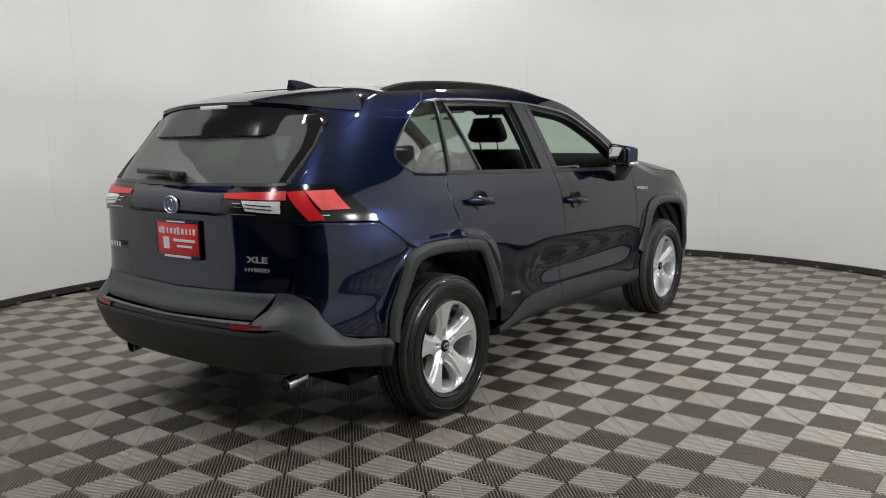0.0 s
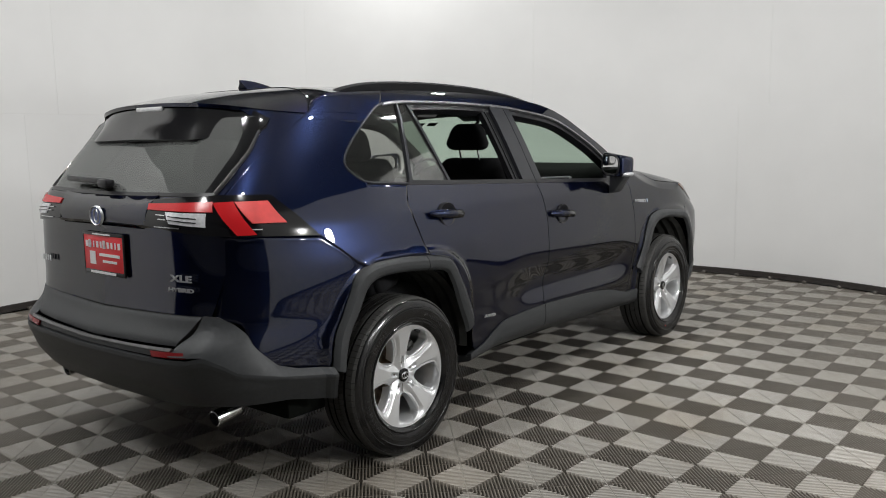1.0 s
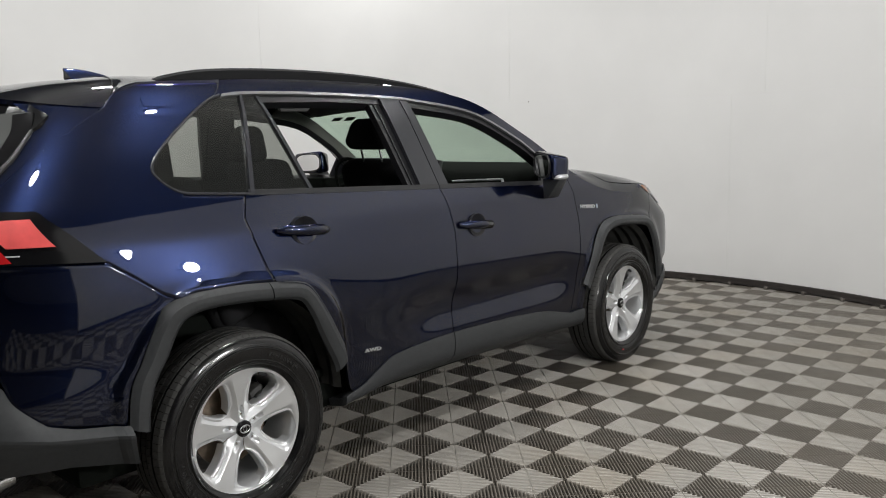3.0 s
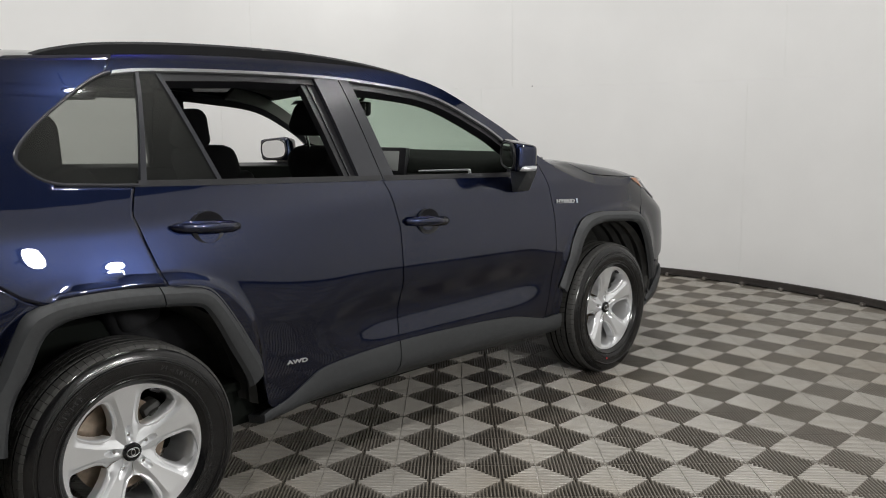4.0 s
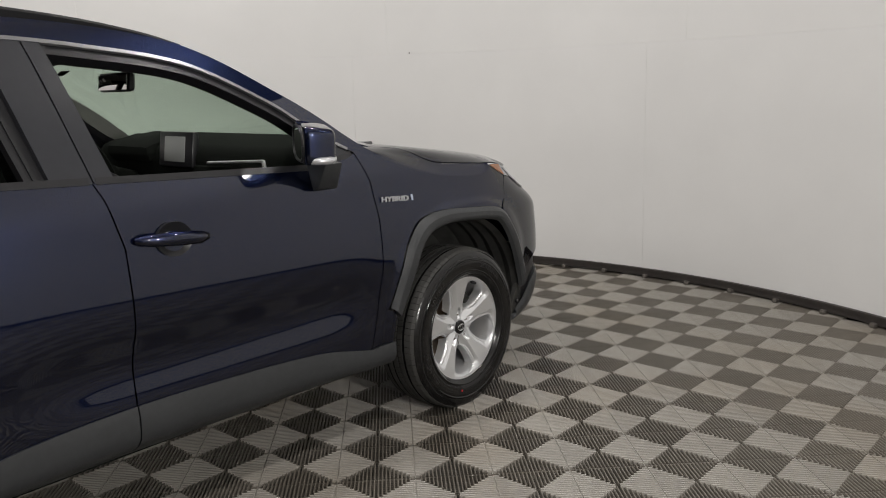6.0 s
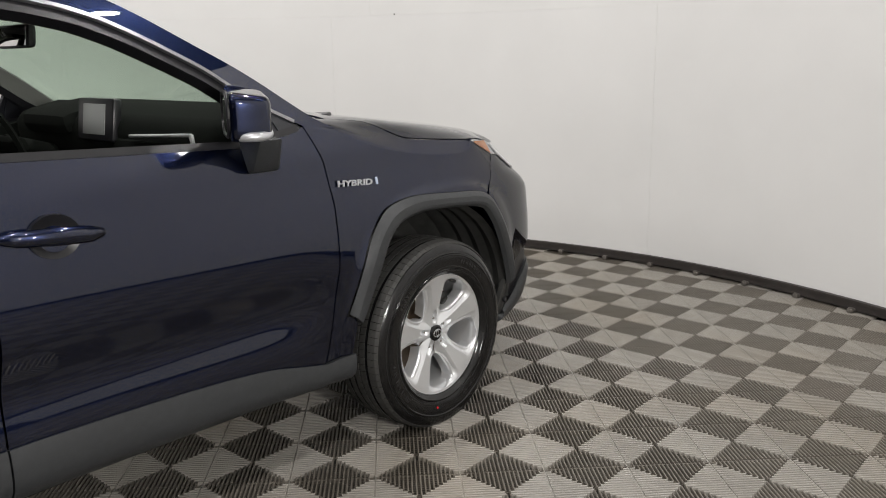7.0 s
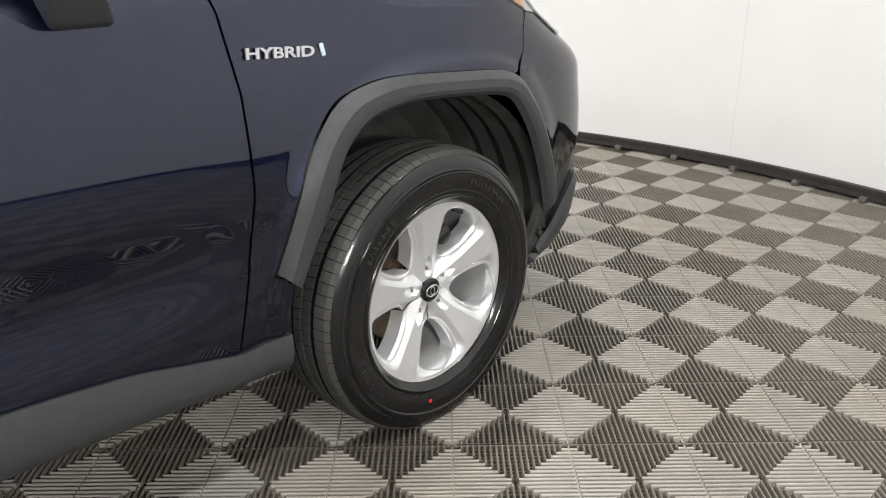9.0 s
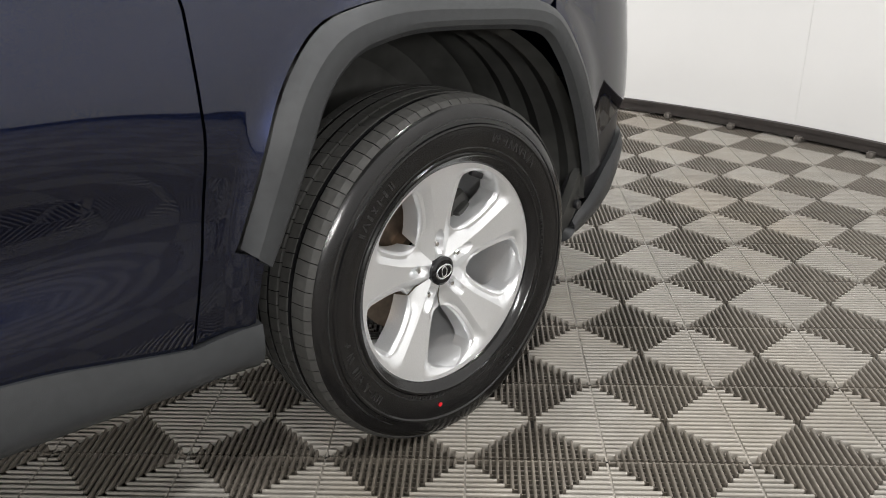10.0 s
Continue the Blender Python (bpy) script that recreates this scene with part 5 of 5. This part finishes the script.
for s in SIDES:
    for y, spin in ((0.0, 5.0), (2.70, 4.0)):
        w = make_wheel(0.800, y, HUB_Z, s, spin if s > 0 else 25.0)
        # inner wheel well, ribbed
        rib = [(0.452 + (0.012 if k % 2 else 0.0) - 0.10 * max(0.0, (-0.18 - xw) / 0.18) ** 2, xw) for k, xw in enumerate(np.linspace(-0.36, 0.05, 12))]
        g = lathe([(0.10, -0.36)] + rib, 56)
        ng = len(rib)
        well = part("wheel_well", mirrored(moved((g[0], [f for i, f in enumerate(g[1]) if math.cos(2 * math.pi * (i // ng + 0.5) / 56) > -0.05]), pose(0.80, y + 0.02, 0.372)), s), LINER, car, "black wheel well liner", smooth=25)
        part("strut", mirrored(moved(lathe([(0.035, -0.2), (0.05, -0.1), (0.05, 0.0)], 16), pose(0.66, y - 0.05, 0.62, 0, -90, 0)), s), LINER, well)

# red paint dot on the front tyre
part("paint_dot", moved(lathe([(0.0, 0.0015), (0.0045, 0.001), (0.005, -0.001)], 16), pose(0.805 + 0.1125, 2.70 - 0.058, 0.345 - 0.270)), PLATE_RED, car, "small red paint dot")

# ---- inside ----
def seat(x, y, z, width=0.50, kind="front_seat", drop=0.0):
    e = new(kind)
    e.parent = car
    e.matrix_basis = pose(x, y, z)
    part("cushion", box_at(0, 0.05, 0.06, width, 0.50, 0.16, 0.06, 4, seg=4), CLOTH, e)
    part("backrest", joined(box_at(0, -0.260, 0.375, width * 0.96, 0.15, 0.64, 0.07, 16, seg=4), box_at(-width * 0.42, -0.215, 0.33, 0.09, 0.16, 0.46, 0.04, 16, seg=3), box_at(width * 0.42, -0.215, 0.33, 0.09, 0.16, 0.46, 0.04, 16, seg=3)), CLOTH, e)
    pad = rounded_box(0.27, 0.11, 0.15 + drop, 0.045, 5)
    pad = [(x_ * (1 - 3.4 * max(z_ + 0.035, 0)), y_ * (1 - 1.5 * max(z_, 0)), z_) for x_, y_, z_ in pad[0]], pad[1]
    hr = part("headrest", moved(pad, pose(0, -0.392, 0.806 - drop, -6)), CLOTH, e)
    for dx in (-0.065, 0.065):
        part("post", tube([(dx, -0.355, 0.62), (dx, -0.390, 0.755)], 0.006, 8), CHROME, hr)
    return e


seat(0.37, 1.525, 0.585)
seat(-0.37, 1.335, 0.585, drop=0.04)
for x in (0.40, -0.40, 0.0):
    seat(x, 0.342, 0.562, 0.44, "rear_seat", 0.05)
dash = part("dashboard", box_at(0, 2.10, 1.085, 1.42, 0.36, 0.22, 0.07, 8, seg=4), SOFT, car, "black dashboard with a silver strip")
part("lower_dash", box_at(0, 2.16, 0.92, 1.40, 0.36, 0.36, 0.05, seg=3), SOFT, dash)
part("centre_console", box_at(0, 1.85, 0.80, 0.36, 0.50, 0.40, 0.05), SOFT, dash)
part("binnacle", box_at(-0.37, 1.98, 1.152, 0.36, 0.20, 0.09, 0.04, 14), SOFT, dash)
part("glovebox_pad", box_at(0.40, 1.985, 1.065, 0.62, 0.16, 0.10, 0.03, 10), SOFT, dash)
part("trim_strip", joined(box_at(0.41, 1.902, 1.122, 0.36, 0.012, 0.011, 0.004, 0, -3, 0), box_at(0.600, 1.900, 1.098, 0.014, 0.012, 0.075, 0.004, 0, -14)), ALLOY, dash, "satin silver strip")
scr = part("display", box_at(0, 1.922, 1.157, 0.25, 0.035, 0.150, 0.012, -8), SATIN_BLACK, dash, "black framed centre display")
part("screen", box_at(0, 1.903, 1.160, 0.150, 0.004, 0.105, 0.002, -8), SCREEN, scr, "blank screen with a reflection painted in as grey")
part("steering_wheel", joined(moved(lathe([(0.168, 0.0), (0.178, 0.012), (0.190, 0.0), (0.178, -0.012)], 40, True), pose(-0.37, 1.72, 1.08, 0, 0, -90) @ pose(0, 0, 0, 0, 22, 0)),
                                        moved(rounded_box(0.05, 0.32, 0.05, 0.015), pose(-0.37, 1.74, 1.07, 22, 0, 0) @ pose(0, 0, 0, 0, 0, 90)), tube([(-0.37, 1.74, 1.07), (-0.37, 1.98, 1.0)], 0.035, 10)), SOFT, car)
im = part("inner_mirror", box_at(0.0, 1.675, 1.436, 0.24, 0.03, 0.075, 0.02, -6), SATIN_BLACK, car)
part("mirror_face", box_at(0, 1.658, 1.435, 0.215, 0.004, 0.058, 0.002, -6), bpy.data.materials["mirror_silver"], im)
part("mirror_stem", joined(tube([(0, 1.69, 1.45), (0, 1.73, 1.49), (0, 1.71, 1.53)], 0.012, 8), box_at(0.02, 1.70, 1.525, 0.30, 0.10, 0.035, 0.012, -24)), SATIN_BLACK, im)
part("cabin_floor", joined(box_at(0, 0.9, 0.42, 1.50, 2.7, 0.04, 0.01), box_at(0, -0.55, 0.66, 1.30, 0.60, 0.04, 0.01), box_at(0, -0.02, 0.62, 1.1, 0.3, 0.2, 0.04)), SOFT, car, "black cabin floor")
for dx in (-0.055, 0.055):
    part("windscreen_label", box_at(-0.339 + dx, 1.600, 1.478, 0.072, 0.004, 0.036, 0.001, -58), SATIN_BLACK, car)
for s in SIDES:
    part("sun_visor", box_at(0.36 * s, 1.52, 1.545, 0.38, 0.16, 0.018, 0.008, -14), HEADLINER, car)
    part("grab_handle", tube([(0.60 * s, 0.42, 1.535), (0.585 * s, 0.45, 1.50), (0.585 * s, 0.58, 1.50), (0.60 * s, 0.61, 1.535)], 0.009, 8), HEADLINER, car)
    part("inner_pillar", mirrored(panel(cut([(y, z - 0.03) for y, z in WIN_TOP], 1.30, 2.12), cut([(y, z - 0.012) for y, z in ROOF_EDGE], 1.36, 2.22), 30, 5, 0.015, None, None, -0.035), s), PILLAR_TRIM, car)
    part("inner_pillar", mirrored(panel([(1.01, 0.55), (1.22, 0.55)], [(0.90, 1.55), (1.02, 1.54)], 4, 14, 0.02, None, None, -0.045), s), SOFT, car)
    part("inner_pillar", mirrored(panel([(-0.62, 1.19), (-0.34, 1.19)], [(-0.42, 1.55), (-0.08, 1.56)], 8, 10, 0.02, None, None, -0.04), s), SOFT, car)

# ---- the floor ----
T0X, T0Y, TILE_S = 1.2, 0.85, 0.4


def tile_geo():
    """Four ribbed squares round a crossing of two spines; ribs stand square to each spine."""
    V, F = [], []
    pitch, half, top, deep = 0.2828 / 20, 0.0032, 0.0, -0.021

    def bar(cx, cy, ux, uy, l0, l1, w, z1, z0, ends=True):
        b = len(V)
        rows = ((-w, z0), (-w, z1 - 0.0030), (-w * 0.6, z1 - 0.0007), (w * 0.6, z1 - 0.0007), (w, z1 - 0.0030), (w, z0)) if ends else ((-w, z0), (-w, z1), (w, z1), (w, z0))
        n = len(rows)
        for l in (l0, l1):
            for o, z in rows:
                V.append((cx + ux * l - uy * o, cy + uy * l + ux * o, z))
        for k in range(n - 1):
            F.append((b + k, b + k + 1, b + n + k + 1, b + n + k))
        if ends:
            F.append(tuple(range(b, b + n)))
            F.append(tuple(range(b + 2 * n - 1, b + n - 1, -1)))

    d = math.sqrt(0.5)
    tones = []
    for qx, qy in ((-0.1, -0.1), (0.1, 0.1), (-0.1, 0.1), (0.1, -0.1)):
        sxx, syy = (d, d) if qx * qy > 0 else (d, -d)
        rx, ry = -syy, sxx
        for k in range(20):
            o = (k + 0.5) * pitch - 0.1414
            h = 0.1414 - abs(o) - 0.0015
            if h > 0.006:
                bar(qx + sxx * o, qy + syy * o, rx, ry, 0.0022, h, half, top, deep)
                bar(qx + sxx * o, qy + syy * o, rx, ry, -h, -0.0022, half, top, deep)
        bar(qx, qy, sxx, syy, -0.139, 0.139, 0.0022, -0.0055, deep, False)
        for k in range(20):
            o = (k + 0.5) * pitch - 0.1414
            h = 0.1414 - abs(o) - 0.002
            if h > 0.008:
                bar(qx + rx * o, qy + ry * o, sxx, syy, -h, h, 0.0016, -0.013, deep, False)
        # squares of one rib direction take the copy with painted shade
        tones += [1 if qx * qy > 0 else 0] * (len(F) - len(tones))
    return V, F, tones


floor = part("floor", ([(-9, -9, -0.0215), (10, -9, -0.0215), (10, 10, -0.0215), (-9, 10, -0.0215)], [(0, 1, 2, 3)]), SUBFLOOR, None, "grey ribbed plastic tiles over a dark base", smooth=0)
tagged(floor, category="floor", kind="structure")
tv, tf, tone = tile_geo()
tile_me = bpy.data.meshes.new("tile")
tile_me.from_pydata(tv, [], tf)
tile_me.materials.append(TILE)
tile_me.materials.append(TILE_SHADED)
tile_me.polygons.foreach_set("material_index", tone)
tile_me.polygons.foreach_set("use_smooth", [True] * len(tile_me.polygons))
tile_me.set_sharp_from_angle(angle=radians(62))
spots = []
for i in range(-14, 11):
    for j in range(-14, 14):
        x, y = T0X + TILE_S * i, T0Y + TILE_S * j
        inside = ((x - CX) / (RX + 0.1)) ** 2 + ((y - CY) / (RY + 0.1)) ** 2 < 1
        outside = y < 0 and abs(x - 1.2) < 3.3 and y > -3.4
        if inside or outside:
            spots.append((abs(x - 1.9) + abs(y - 1.5) * 0.8, x, y))
spots.sort()
for _, x, y in spots[:290]:
    o = new("tile", tile_me)
    o.parent = floor
    o.matrix_basis = pose(x, y, 0)
A_ = np.array(tv)
rest_v, rest_f = [], []
for _, x, y in spots[290:]:
    n = len(rest_v)
    rest_v.extend((A_ + (x, y, 0)).tolist())
    rest_f.extend([tuple(k + n for k in f) for f in tf])
rest_me = bpy.data.meshes.new("far_tiles")
rest_me.from_pydata(rest_v, [], rest_f)
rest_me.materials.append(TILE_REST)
rest_me.materials.append(TILE_SHADED_REST)
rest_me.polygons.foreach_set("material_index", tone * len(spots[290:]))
rest_me.polygons.foreach_set("use_smooth", [True] * len(rest_me.polygons))
rest_me.set_sharp_from_angle(angle=radians(62))
rest = new("far_tiles", rest_me)
rest.parent = floor
rest["kind"] = "stuff"

# ---- wall panels ----
PANEL_DEG = 32.6
k0 = 89.4 - 4 * PANEL_DEG
for a in np.arange(k0, A1, PANEL_DEG):
    a_lo, a_hi = max(a, A0), min(a + PANEL_DEG, A1)
    if a_hi - a_lo > 1:
        part("wall_panel", arc_block(a_lo + 0.006, a_hi - 0.006, 0.0, 0.013, 0.03, 1.6495, 1.5), WALL, wall, smooth=30)
for a in np.arange(118.0 - 8 * PANEL_DEG, A1, PANEL_DEG):
    a_lo, a_hi = max(a, A0), min(a + PANEL_DEG, A1)
    if a_hi - a_lo > 1:
        part("wall_panel", arc_block(a_lo + 0.006, a_hi - 0.006, 0.0, 0.013, 1.6500, WALL_H, 1.5), WALL, wall, smooth=30)
x, y = ring(115.5, -0.003)
part("speck", box_at(x, y, 1.655, 0.02, 0.006, 0.010, 0.002, 0, 0, 115), TRACK, wall, "small dark speck")
